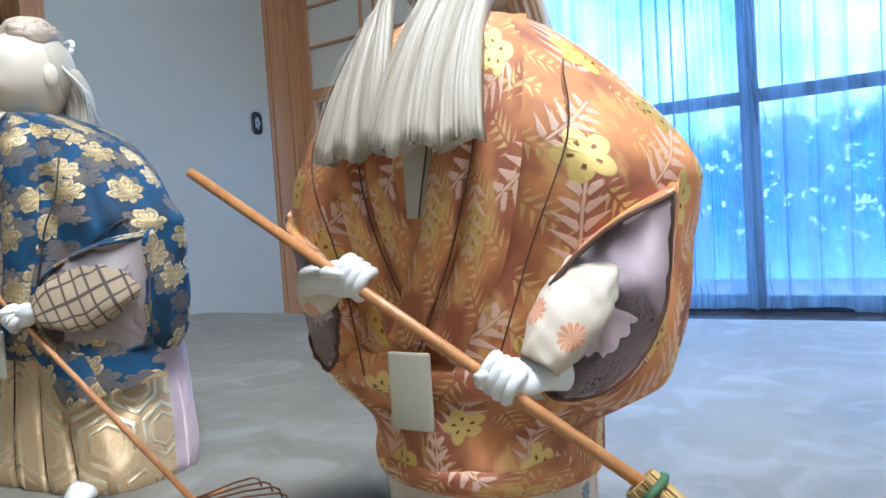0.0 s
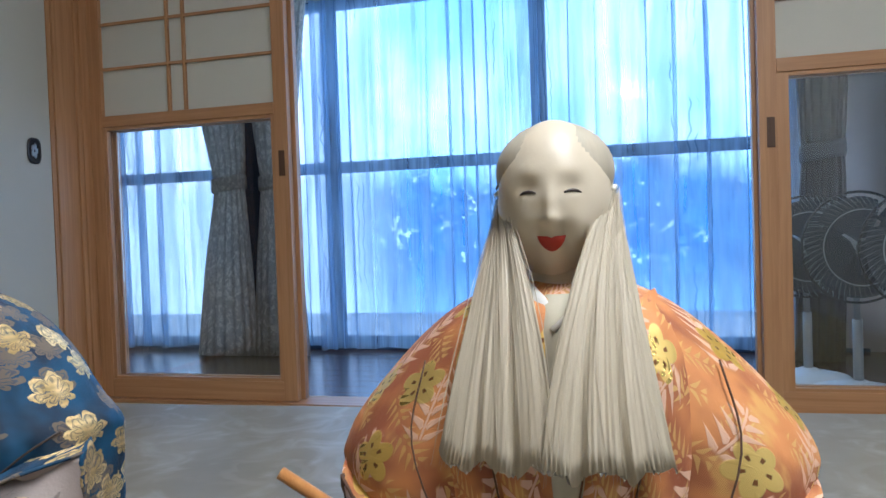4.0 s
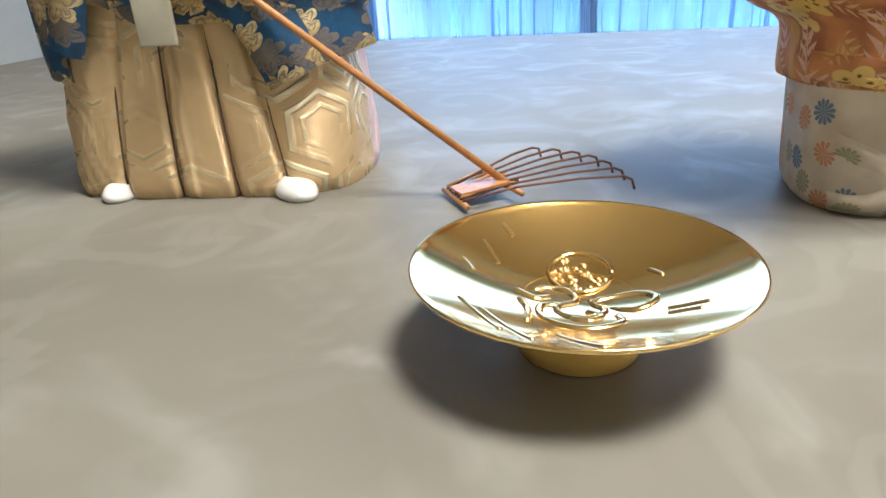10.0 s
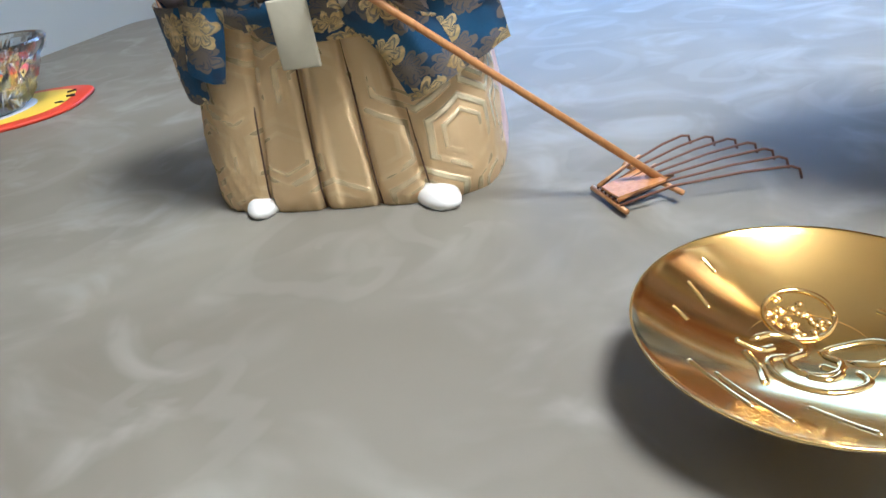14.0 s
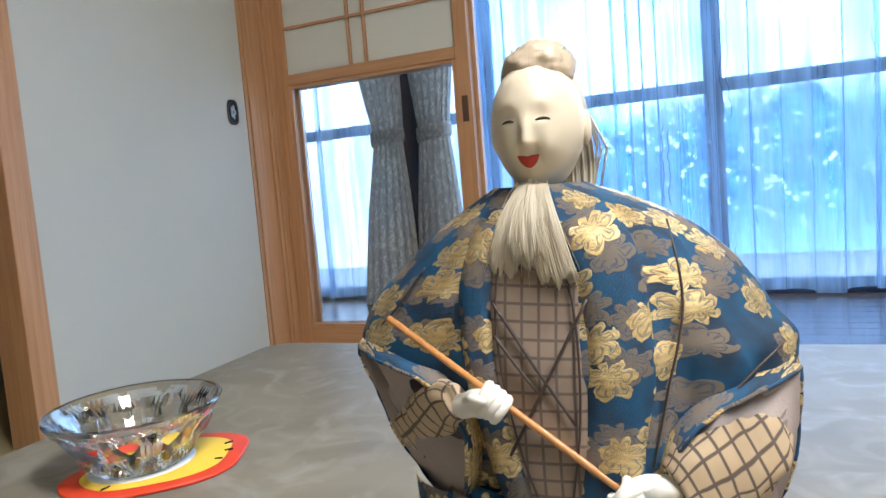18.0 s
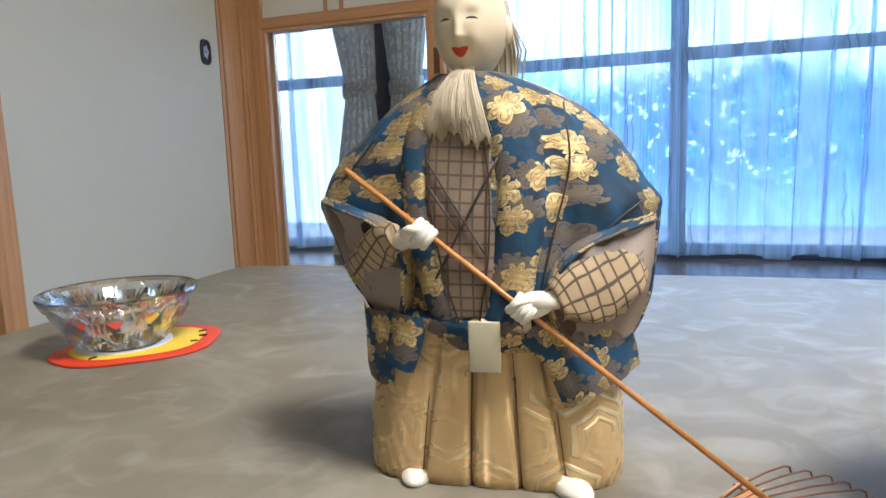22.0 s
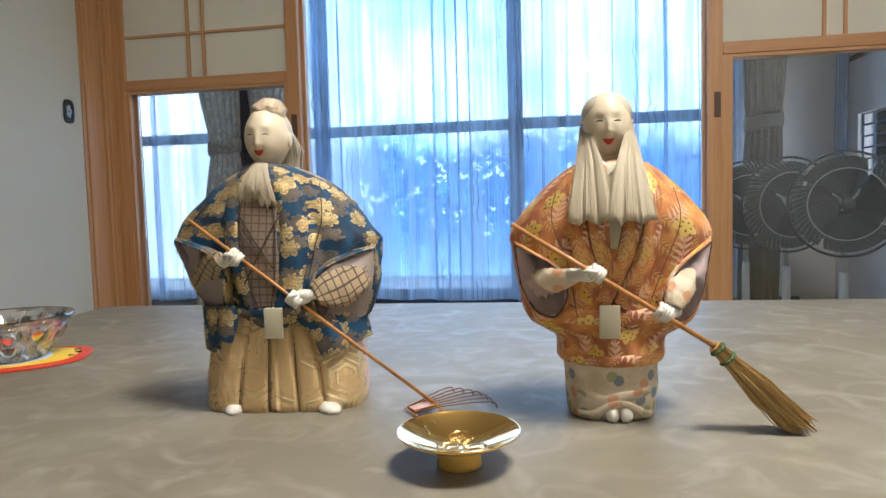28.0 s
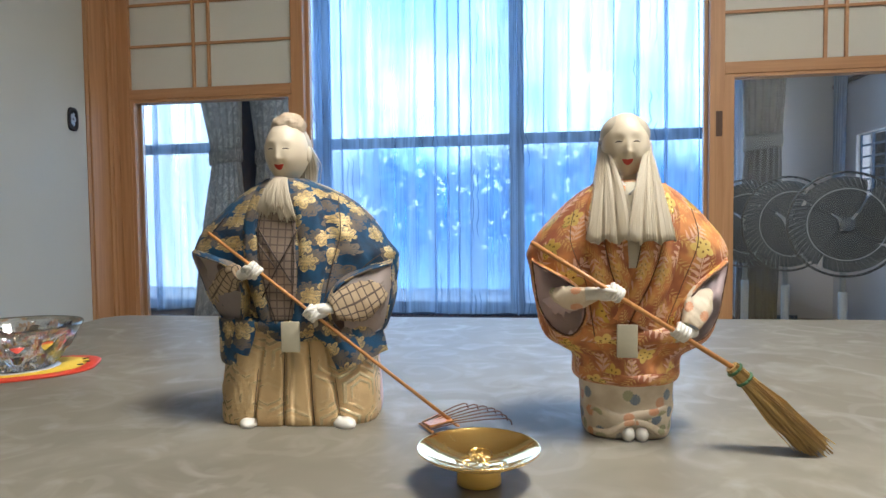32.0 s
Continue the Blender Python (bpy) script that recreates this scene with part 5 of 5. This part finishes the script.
def old_woman():
    """Old woman doll with long ivory hair in an orange and gold brocade robe."""
    bm = bmesh.new()
    O, K, M, S, W, L, I, R, T, C, E, G = range(12)
    skirt = Gown([(0.0, 0.0, 0.0, 0.0405, 0.040, 0.042), (0.006, 0.0, 0.0, 0.0425, 0.042, 0.044), (0.03, 0.0, 0.0, 0.0440, 0.043, 0.046), (0.062, 0.0, 0.0, 0.0455, 0.044, 0.047)], 2.8)
    def drop(a, z, c, s):
        return 0.05 * math.exp(-(((z - 0.018 - 0.012 * c * c) / 0.006) ** 2)) * max(0, -s) - 0.10 * math.exp(-(((c - 0.12) / 0.30) ** 2)) * max(0, -s) * max(0, 1 - z / 0.018)
    skirt.build(bm, K, 24, 90, drop)
    for e in (-1, 1):
        skirt.band(bm, K, [(e * 0.034, 0.0050), (e * 0.024 + 0.004, 0.0065), (e * 0.012 + 0.004, 0.0150), (0.004, 0.0185)], 0.009, 0.0035)
    skirt.band(bm, K, [(-0.036, 0.030), (-0.012, 0.021), (0.006, 0.0235), (0.034, 0.028)], 0.012, 0.0025)
    for x in (-0.0018, 0.0102):
        blob(bm, (x, -0.0385, 0.0058), (0.0064, 0.0110, 0.0080), W, None, 22, 14, lambda v: 1 + 0.04 * v.x * (1 if x > 0 else -1))
    robe = Gown([(0.052, 0.0, 0.002, 0.048, 0.046, 0.0400), (0.056, 0.0, 0.002, 0.0515, 0.050, 0.0424), (0.076, 0.0, 0.002, 0.0530, 0.051, 0.0432), (0.084, 0.0, 0.002, 0.066, 0.050, 0.0448), (0.093, 0.0, 0.002, 0.080, 0.050, 0.0456), (0.11, 0.0, 0.002, 0.0865, 0.050, 0.0464), (0.14, 0.0, 0.0, 0.0910, 0.050, 0.0480), (0.165, 0.0, -0.002, 0.0945, 0.050, 0.0480), (0.178, 0.0, -0.003, 0.0960, 0.049, 0.0464), (0.194, 0.0, -0.004, 0.088, 0.047, 0.0440), (0.215, 0.0, -0.006, 0.070, 0.042, 0.0400), (0.234, 0.0, -0.009, 0.050, 0.035, 0.0336), (0.244, 0.0, -0.011, 0.034, 0.026, 0.0256), (0.249, 0.0, -0.010, 0.020, 0.014, 0.0192)], 2.2)
    def folds(a, z, c, s):
        r = 0.010 * math.sin(8 * a + z * 45)
        if s < 0 and 0.07 < z < 0.20:
            r -= 0.09 * sum(math.exp(-(((c - e) / 0.10) ** 2)) for e in (-0.45, 0.45)) * min(1, (0.20 - z) / 0.05)
        return r
    robe.build(bm, O, 60, 130, folds)
    robe.band(bm, O, [(-0.047, 0.061), (0.0, 0.058), (0.047, 0.061)], 0.014, 0.0022)
    # crossed collar
    robe.band(bm, T, [(0.0, 0.245), (0.001, 0.21), (0.002, 0.165)], 0.016, 0.0015)
    robe.band(bm, O, [(-0.014, 0.246), (-0.018, 0.21), (-0.012, 0.165), (0.004, 0.125)], 0.017, 0.0028)
    robe.band(bm, O, [(-0.026, 0.242), (-0.034, 0.21), (-0.028, 0.16), (-0.012, 0.115)], 0.018, 0.0038)
    robe.band(bm, O, [(0.014, 0.246), (0.019, 0.21), (0.010, 0.16), (-0.012, 0.115)], 0.019, 0.0048)
    robe.band(bm, O, [(0.027, 0.242), (0.036, 0.21), (0.027, 0.155), (0.006, 0.112)], 0.019, 0.0038)
    for path in ([(-0.020, 0.240), (-0.026, 0.20), (-0.019, 0.16), (-0.003, 0.12)], [(0.022, 0.240), (0.028, 0.20), (0.018, 0.158), (-0.003, 0.113)], [(0.007, 0.23), (0.009, 0.20), (0.003, 0.165)], [(0.056, 0.22), (0.060, 0.19), (0.045, 0.15), (0.030, 0.11)], [(-0.052, 0.22), (-0.056, 0.19), (-0.042, 0.15), (-0.034, 0.10)]):
        tube(bm, [robe.front(x, z, 0.0030) for x, z in spline(path, 16)], 0.0004, 6, E)
    # belt and sash end
    robe.band(bm, O, [(-0.046, 0.102), (0.0, 0.099), (0.044, 0.102)], 0.016, 0.0026)
    add_at(bm, box((-0.0148, -0.0572, 0.082), (0.0042, -0.0548, 0.113), 0.001))
    for f in bm.faces[-60:]:
        f.material_index = T
    # sleeves hanging wide
    open_sleeve(bm, robe, [(-0.0945, 0.170), (-0.091, 0.148), (-0.084, 0.124), (-0.073, 0.106), (-0.058, 0.100), (-0.048, 0.108), (-0.043, 0.126), (-0.052, 0.146), (-0.074, 0.160)], (O, M, K, E), [(-0.070, -0.030, 0.146, 0.011, 0.009), (-0.064, -0.044, 0.139, 0.0155, 0.0105), (-0.055, -0.054, 0.1365, 0.0165, 0.011), (-0.044, -0.062, 0.139, 0.0138, 0.0100), (-0.034, -0.065, 0.142, 0.0098, 0.0080)], 0.007, 0.66)
    open_sleeve(bm, robe, [(0.0925, 0.168), (0.089, 0.140), (0.081, 0.114), (0.068, 0.099), (0.053, 0.096), (0.044, 0.106), (0.045, 0.124), (0.057, 0.143), (0.074, 0.158)], (O, M, K, E), [(0.066, -0.028, 0.146, 0.011, 0.010), (0.063, -0.042, 0.139, 0.0150, 0.0115), (0.059, -0.051, 0.129, 0.0160, 0.012), (0.054, -0.058, 0.119, 0.0140, 0.011), (0.050, -0.0625, 0.1115, 0.0100, 0.0082)], 0.007, 0.76)
    fist(bm, (-0.018, -0.070, 0.1440), (1, -0.10, 0.06), (0.84, 0.10, -0.53), W)
    fist(bm, (0.040, -0.068, 0.1085), (-0.55, -0.8, 0.1), (0.84, 0.10, -0.53), W)
    # neck, head and hair
    tube(bm, [(0.0, -0.016, 0.228), (0.0, -0.013, 0.268)], 0.0125, 16, S)
    c = (-0.0015, -0.012, 0.2800)
    turn = head_shape(bm, c, (0.0228, 0.0270, 0.0330), -2, (S, L, I), -0.46, 0.09)
    loc = lambda x, y, z: Vector(c) + turn @ Vector((x, y, z))
    # hair combed back smoothly from high on the brow
    blob(bm, loc(0, 0.0042, 0.0122), (0.0240, 0.0262, 0.0205), G, turn, 72, 44, lambda v: 1 + 0.005 * math.sin(46 * math.atan2(v.x, v.z + 0.2)) + 0.012 * noise.noise(Vector((v.x * 9, v.y * 3, v.z * 3))) * max(0, -v.y))
    blob(bm, loc(0, 0.0100, 0.0000), (0.0236, 0.0205, 0.0280), G, turn, 40, 24)
    blob(bm, loc(0, 0.030, 0.004), (0.0240, 0.0200, 0.0270), R, turn, 36, 22)
    tube(bm, [loc(0.0240 * math.cos(a), 0.004 + 0.024 * math.sin(a), 0.006 - 0.004 * math.sin(a)) for a in np.linspace(3.3, 3.6, 5)], 0.0005, 6, R)
    for e in (-1, 1):
        tube(bm, [loc(e * 0.0232, -0.004, 0.004), loc(e * 0.0242, 0.01, 0.006), loc(e * 0.020, 0.03, 0.006)], 0.0010, 6, C)
        # a broad sheet of hair on each side of the face, down to the chest
        def start(f, e=e):
            return loc(e * (0.0212 + 0.0040 * f), -0.004 + 0.020 * f, 0.006 - 0.004 * f)
        def mid(f, e=e):
            return loc(e * (0.0010 + 0.0295 * f), -0.048 + 0.010 * f, -0.040)
        def end(f, e=e):
            return loc(e * (-0.003 + 0.0425 * f), -0.0575 + 0.009 * f - 0.002 * (e > 0), -0.0900 + 0.0022 * math.sin(15 * f + e))
        hair_sheet(bm, start, end, mid, R, 0.0044, 21 + e, 3)
        strands(bm, lambda f: start(f) + Vector((0, -0.002, 0)), lambda f: end(f) + Vector((0, -0.0035, 0)), lambda f: mid(f) + Vector((0, -0.0035, 0)), R, 0.00011, 41 + e, 60)
    hair_sheet(bm, lambda f: loc(-0.021 + 0.042 * f, 0.026, 0.010), lambda f: loc(-0.034 + 0.068 * f, 0.052, -0.100), lambda f: loc(-0.030 + 0.060 * f, 0.054, -0.03), R, 0.010, 33)
    # white collar edges showing under the chin
    for e in (-1, 1):
        tube(bm, [(e * 0.017, -0.020, 0.250), (e * 0.009, -0.036, 0.243), (-e * 0.003, -0.044, 0.232)], [0.0028, 0.0034, 0.0030], 10, C, 0.6)
    # loose hair down the back
    strands(bm, lambda f: loc(-0.018 + 0.036 * f, 0.034, 0.004), lambda f: loc(-0.030 + 0.06 * f, 0.056, -0.085), lambda f: loc(-0.026 + 0.052 * f, 0.046, -0.03), R, 0.0016, 31, 90)
    me = mesh_of("old_woman_doll", bm, (ORANGE, CREAM, MAUVE, SKIN, HANDWHITE, LIP, INK, HAIR, TAG, CORD, SEAM_SHADE, CAPHAIR))
    ob = new("old_woman_doll", me)
    ob.matrix_world = pose(-0.0635, 0.293, TZ, 0, 0, 2)
    return tagged(ob, "long-haired old woman doll in orange and gold brocade robe", "doll", "pair of dolls")


old_man()
old_woman()


# ---- the rake and the broom that the dolls hold ----
def rake():
    t = thing("toy_rake", "miniature bamboo rake with a long rod and bent wire tines", "rake", (-0.247, 0.263, TZ))
    o = Vector((-0.247, 0.263, TZ))
    top = Vector((-0.474, 0.224, 0.561))
    bm = bmesh.new()
    foot = Vector((-0.236, 0.265, TZ + 0.007))
    tube(bm, [top - o, top.lerp(foot, 0.5) - o, foot - o], [0.0017, 0.0018, 0.0019], 12)
    part("rod", bm, BAMBOO, t, "slim brown rod", True)
    def stick(nm, a, b, r):
        bm = bmesh.new()
        tube(bm, [Vector(a) - o, Vector(b) - o], r, 8)
        return part(nm, bm, BAMBOO, t, "", True)
    stick("cross_bar", (-0.269, 0.266, TZ + 0.0030), (-0.251, 0.240, TZ + 0.0030), 0.0014)
    stick("cross_bar", (-0.2550, 0.2840, TZ + 0.0070), (-0.2272, 0.2535, TZ + 0.0060), 0.0014)
    for k in range(3):
        f = k / 2 * 0.5 + 0.25
        a = Vector((-0.271, 0.269, TZ + 0.006)).lerp(Vector((-0.250, 0.238, TZ + 0.006)), f)
        b = Vector((-0.258, 0.296, TZ + 0.009)).lerp(Vector((-0.227, 0.256, TZ + 0.007)), f)
        stick("splint", a, b + (b - a) * 0.15, 0.0010)
    bm = bmesh.new()
    corners = [(-0.2640, 0.2590), (-0.2550, 0.2460), (-0.2345, 0.2600), (-0.2480, 0.2755)]
    rings(bm, [[Vector((x, y, TZ + 0.0058 + dz + 0.10 * (x + 0.262))) - o for x, y in corners] for dz in (0.0, 0.0012)], 0)
    part("plate", bm, BAMBOO, t, "thin flat bamboo plate")
    n = 7
    for k in range(n):
        f = k / (n - 1)
        a = Vector((-0.266, 0.261, TZ + 0.005)).lerp(Vector((-0.254, 0.243, TZ + 0.005)), f)
        b = Vector((-0.2515, 0.2800, TZ + 0.0095)).lerp(Vector((-0.2310, 0.2570, TZ + 0.008)), f)
        bow = Vector((-0.228, 0.294, TZ + 0.0175)).lerp(Vector((-0.181, 0.272, TZ + 0.010)), f) + Vector((0.006, 0.004, 0.002)) * math.sin(math.pi * f)
        way = (bow - b).normalized()
        bm = bmesh.new()
        tube(bm, [a - o, b - o, b.lerp(bow, 0.6) - o + Vector((0, 0, 0.001)), bow - o, bow + way * 0.004 - o - Vector((0, 0, 0.002)), bow + way * 0.0055 - o - Vector((0, 0, 0.007))], 0.00068, 6)
        part("tine", bm, RUST, t, "rusty bent wire tine", True)
    return t


def broom():
    o = Vector((0.10, 0.25, TZ))
    t = thing("toy_broom", "miniature straw broom on a thin bamboo rod", "broom", tuple(o))
    top, tie, end = Vector((-0.1535, 0.210, 0.5505)), Vector((0.023, 0.231, 0.4375)), Vector((0.096, 0.237, 0.3635))
    bm = bmesh.new()
    tube(bm, [top - o, top.lerp(tie, 0.5) - o, tie + (tie - top).normalized() * 0.01 - o], [0.0022, 0.0023, 0.0024], 12)
    part("rod", bm, BAMBOO, t, "slim brown rod", True)
    rnd = random.Random(4)
    way = (end - tie).normalized()
    side = way.cross(Vector((0, 0, 1))).normalized()
    up = side.cross(way)
    bm = bmesh.new()
    for k in range(260):
        a, r = rnd.uniform(0, 6.283), math.sqrt(rnd.random())
        d = side * math.cos(a) + up * math.sin(a)
        ln = (end - tie).length * rnd.uniform(0.86, 1.05)
        p0 = tie + d * r * 0.0055
        p1 = tie + way * 0.022 + d * r * 0.007
        p2 = tie + way * ln * 0.6 + d * r * 0.0108 + side * rnd.gauss(0, 0.0014) + up * rnd.gauss(0, 0.0012)
        p3 = tie + way * ln + d * r * 0.0132 + Vector((rnd.gauss(0, 0.0018), rnd.gauss(0, 0.0018), 0))
        p3.z = max(p3.z, TZ + 0.0012)
        tube(bm, [p0 - o, p1 - o, p2 - o, p3 - o], [0.0009, 0.0009, 0.0008, 0.0005], 4)
    tagged(part("straw", bm, STRAW, t, "bundle of fine yellow straw"), kind="stuff")
    for f in (0.004, 0.016):
        bm = bmesh.new()
        q = tie + way * f - o
        tube(bm, [q + (side * math.cos(a) + up * math.sin(a)) * (0.0066 + f * 0.05) for a in np.linspace(0, 6.283, 21)], 0.0014, 8)
        part("binding", bm, GREENTIE, t, "green binding cord", True)
    return t


rake()
broom()


# ---- the gilt cup ----
def sake_cup():
    t = thing("sake_cup", "shallow gilt sake cup with engraved pine and waves", "cup", (-0.1933, 0.1323, TZ))
    R, H = 0.0494, 0.0289
    bowl = lambda r: 0.0138 + (H - 0.0138) * (r / R) ** 1.9
    bm = bmesh.new()
    inner = [(max(r, 0.0004), bowl(r) + 0.0) for r in np.linspace(0.0004, R - 0.0006, 22)]
    rim = [(R, H + 0.0002), (R + 0.0003, H - 0.0005), (R - 0.0004, H - 0.0015)]
    lathe(bm, inner + rim, 96)
    part("bowl", bm, GOLD, t, "polished shallow gilt bowl", True)
    bm = bmesh.new()
    lathe(bm, rim[-1:] + [(r, bowl(r) - 0.0016) for r in np.linspace(R - 0.004, 0.0165, 10)], 96)
    part("underside", bm, BOUNCEGOLD, t, "gilt underside lightened for bounced glow", True)
    bm = bmesh.new()
    lathe(bm, [(0.0140, 0.0130), (0.0152, 0.002), (0.0165, 0.0), (0.0180, 0.0005), (0.0177, 0.004), (0.0172, 0.0160)], 64)
    part("foot", bm, BOUNCEGOLD, t, "round gilt foot ring", True)
    # raised lines of the engraving follow the bowl
    def line(pts, r=0.0011, closed=False):
        bm = bmesh.new()
        path = spline(pts, 30)
        tube(bm, [(x, y, bowl(math.hypot(x, y)) - r * 0.5) for x, y in path], [r * 0.6] + [r] * 28 + [r * 0.6], 10)
        return bm
    k = 0.00110
    curls = ([(-14, 3), (-9, 7), (-3, 6), (-1, 1), (-6, -3), (-3, -8), (4, -8), (7, -3), (3, 1), (9, 4), (16, 5), (20, 1), (15, -4), (8, -2)],
             [(-16, -2), (-13, -8), (-12, -16)], [(-4, -1), (-10, -4), (-8, -12), (2, -16), (11, -12), (10, -6)],
             [(-18, 2), (-12, 0), (-8, 2)], [(2, -4), (6, -7), (3, -10), (-2, -9)])
    for c in curls:
        part("engraving", line([(x * k, y * k) for x, y in c], 0.0016), GOLD, t, "", True)
    for a, b in (((-30, 20), (-24, 12)), ((-34, 8), (-30, 4)), ((-26, 30), (-22, 26)), ((22, -6), (32, -7)), ((22, -9), (30, -10)), ((18, 16), (22, 12)), ((-30, -14), (-16, -30)), ((-24, -16), (-8, -34)), ((-4, -24), (8, -36))):
        part("engraving", line([(a[0] * k, a[1] * k), ((a[0] + b[0]) / 2 * k, (a[1] + b[1]) / 2 * k + 0.0003), (b[0] * k, b[1] * k)], 0.0011), GOLD, t, "", True)
    rnd = random.Random(2)
    bm = bmesh.new()
    for i in range(34):
        a, r = rnd.uniform(0, 6.283), 0.0085 * math.sqrt(rnd.random())
        x, y = r * math.cos(a) - 0.001, r * math.sin(a) + 0.0165
        blob(bm, (x, y, bowl(math.hypot(x, y)) - 0.0003), (0.0014, 0.0014, 0.0010), su=8, sv=6)
    part("pine_relief", bm, GOLD, t, "beaded pine crown in relief", True)
    bm = bmesh.new()
    tube(bm, [(0.0098 * math.cos(a) - 0.001, 0.0098 * math.sin(a) + 0.0165, bowl(math.hypot(0.0098 * math.cos(a) - 0.001, 0.0098 * math.sin(a) + 0.0165)) + 0.0001) for a in np.linspace(0, 6.283, 41)], 0.0008, 6)
    part("pine_outline", bm, GOLD, t, "", True)
    return t


sake_cup()


# ---- the crystal bowl on its coaster ----
def coaster():
    t = thing("coaster", "oval red and yellow coaster under the glass bowl", "coaster", (-0.872, 0.446, TZ), -28)
    def outline(k, z):
        pts = []
        for s in range(64):
            a = 2 * math.pi * s / 64
            r = 1 + 0.05 * math.sin(3 * a + 0.8) + 0.03 * math.sin(5 * a)
            pts.append((0.070 * k * r * math.cos(a), 0.092 * k * r * math.sin(a), z))
        return pts
    bm = bmesh.new()
    rings(bm, [outline(0.985, 0.0), outline(1.0, 0.001), outline(1.0, 0.003), outline(0.98, 0.004), outline(0.2, 0.004)], 0)
    part("rim", bm, RED, t, "bright red rubber edge", True)
    bm = bmesh.new()
    rings(bm, [outline(0.80, 0.0042), outline(0.79, 0.0050), outline(0.1, 0.0050)], 0)
    part("field", bm, YELLOW, t, "yellow printed middle", True)
    bm = bmesh.new()
    rings(bm, [[(-0.0155 + r * math.cos(a), -0.015 + r * math.sin(a), z) for a in (2 * math.pi * q / 48 for q in range(48))] for r, z in ((0.052, 0.0046), (0.052, 0.0053), (0.002, 0.0053))], 0)
    part("printed_disc", bm, WHITEPLASTIC, t, "pale printed disc in the middle", True)
    for a in (40, 62, 85, 300):
        bm = bmesh.new()
        c, s = math.cos(radians(a)), math.sin(radians(a))
        tube(bm, [(0.050 * c, 0.064 * s, 0.0052), (0.056 * c, 0.073 * s, 0.0054)], 0.0022, 8, 0, 0.4)
        part("mark", bm, BLACK, t, "short black printed mark", True)


def crystal_bowl():
    t = thing("crystal_bowl", "clear cut crystal bowl with a deep facet pattern", "bowl", (-0.893, 0.440, TZ + 0.0055))
    bm = bmesh.new()
    n = 88
    def ring(r, z, cut=0.0, ph=0.0, petals=11):
        row = []
        for q in range(n):
            a = 2 * math.pi * q / n
            v = abs(((a * petals / (2 * math.pi) + ph) % 1.0) * 2 - 1)
            row.append(((r * 0.96 - cut * v) * math.cos(a), (r * 0.96 - cut * v) * math.sin(a), z))
        return row
    loops = [ring(0.001, 0.0), ring(0.044, 0.0), ring(0.050, 0.003, 0.003), ring(0.060, 0.013, 0.013), ring(0.0685, 0.026, 0.006, 0.5), ring(0.0765, 0.039, 0.013, 0.5), ring(0.0825, 0.048, 0.006), ring(0.0870, 0.0555, 0.002), ring(0.0890, 0.060, 0.0015), ring(0.0875, 0.0625), ring(0.0842, 0.061), ring(0.0780, 0.053), ring(0.0690, 0.038), ring(0.0590, 0.024), ring(0.0470, 0.013), ring(0.020, 0.0095), ring(0.001, 0.009)]
    rings(bm, loops, 0, False)
    bmesh.ops.triangulate(bm, faces=bm.faces[:])
    part("bowl", bm, CRYSTAL, t, "thick faceted crystal")
    return t


coaster()
crystal_bowl()
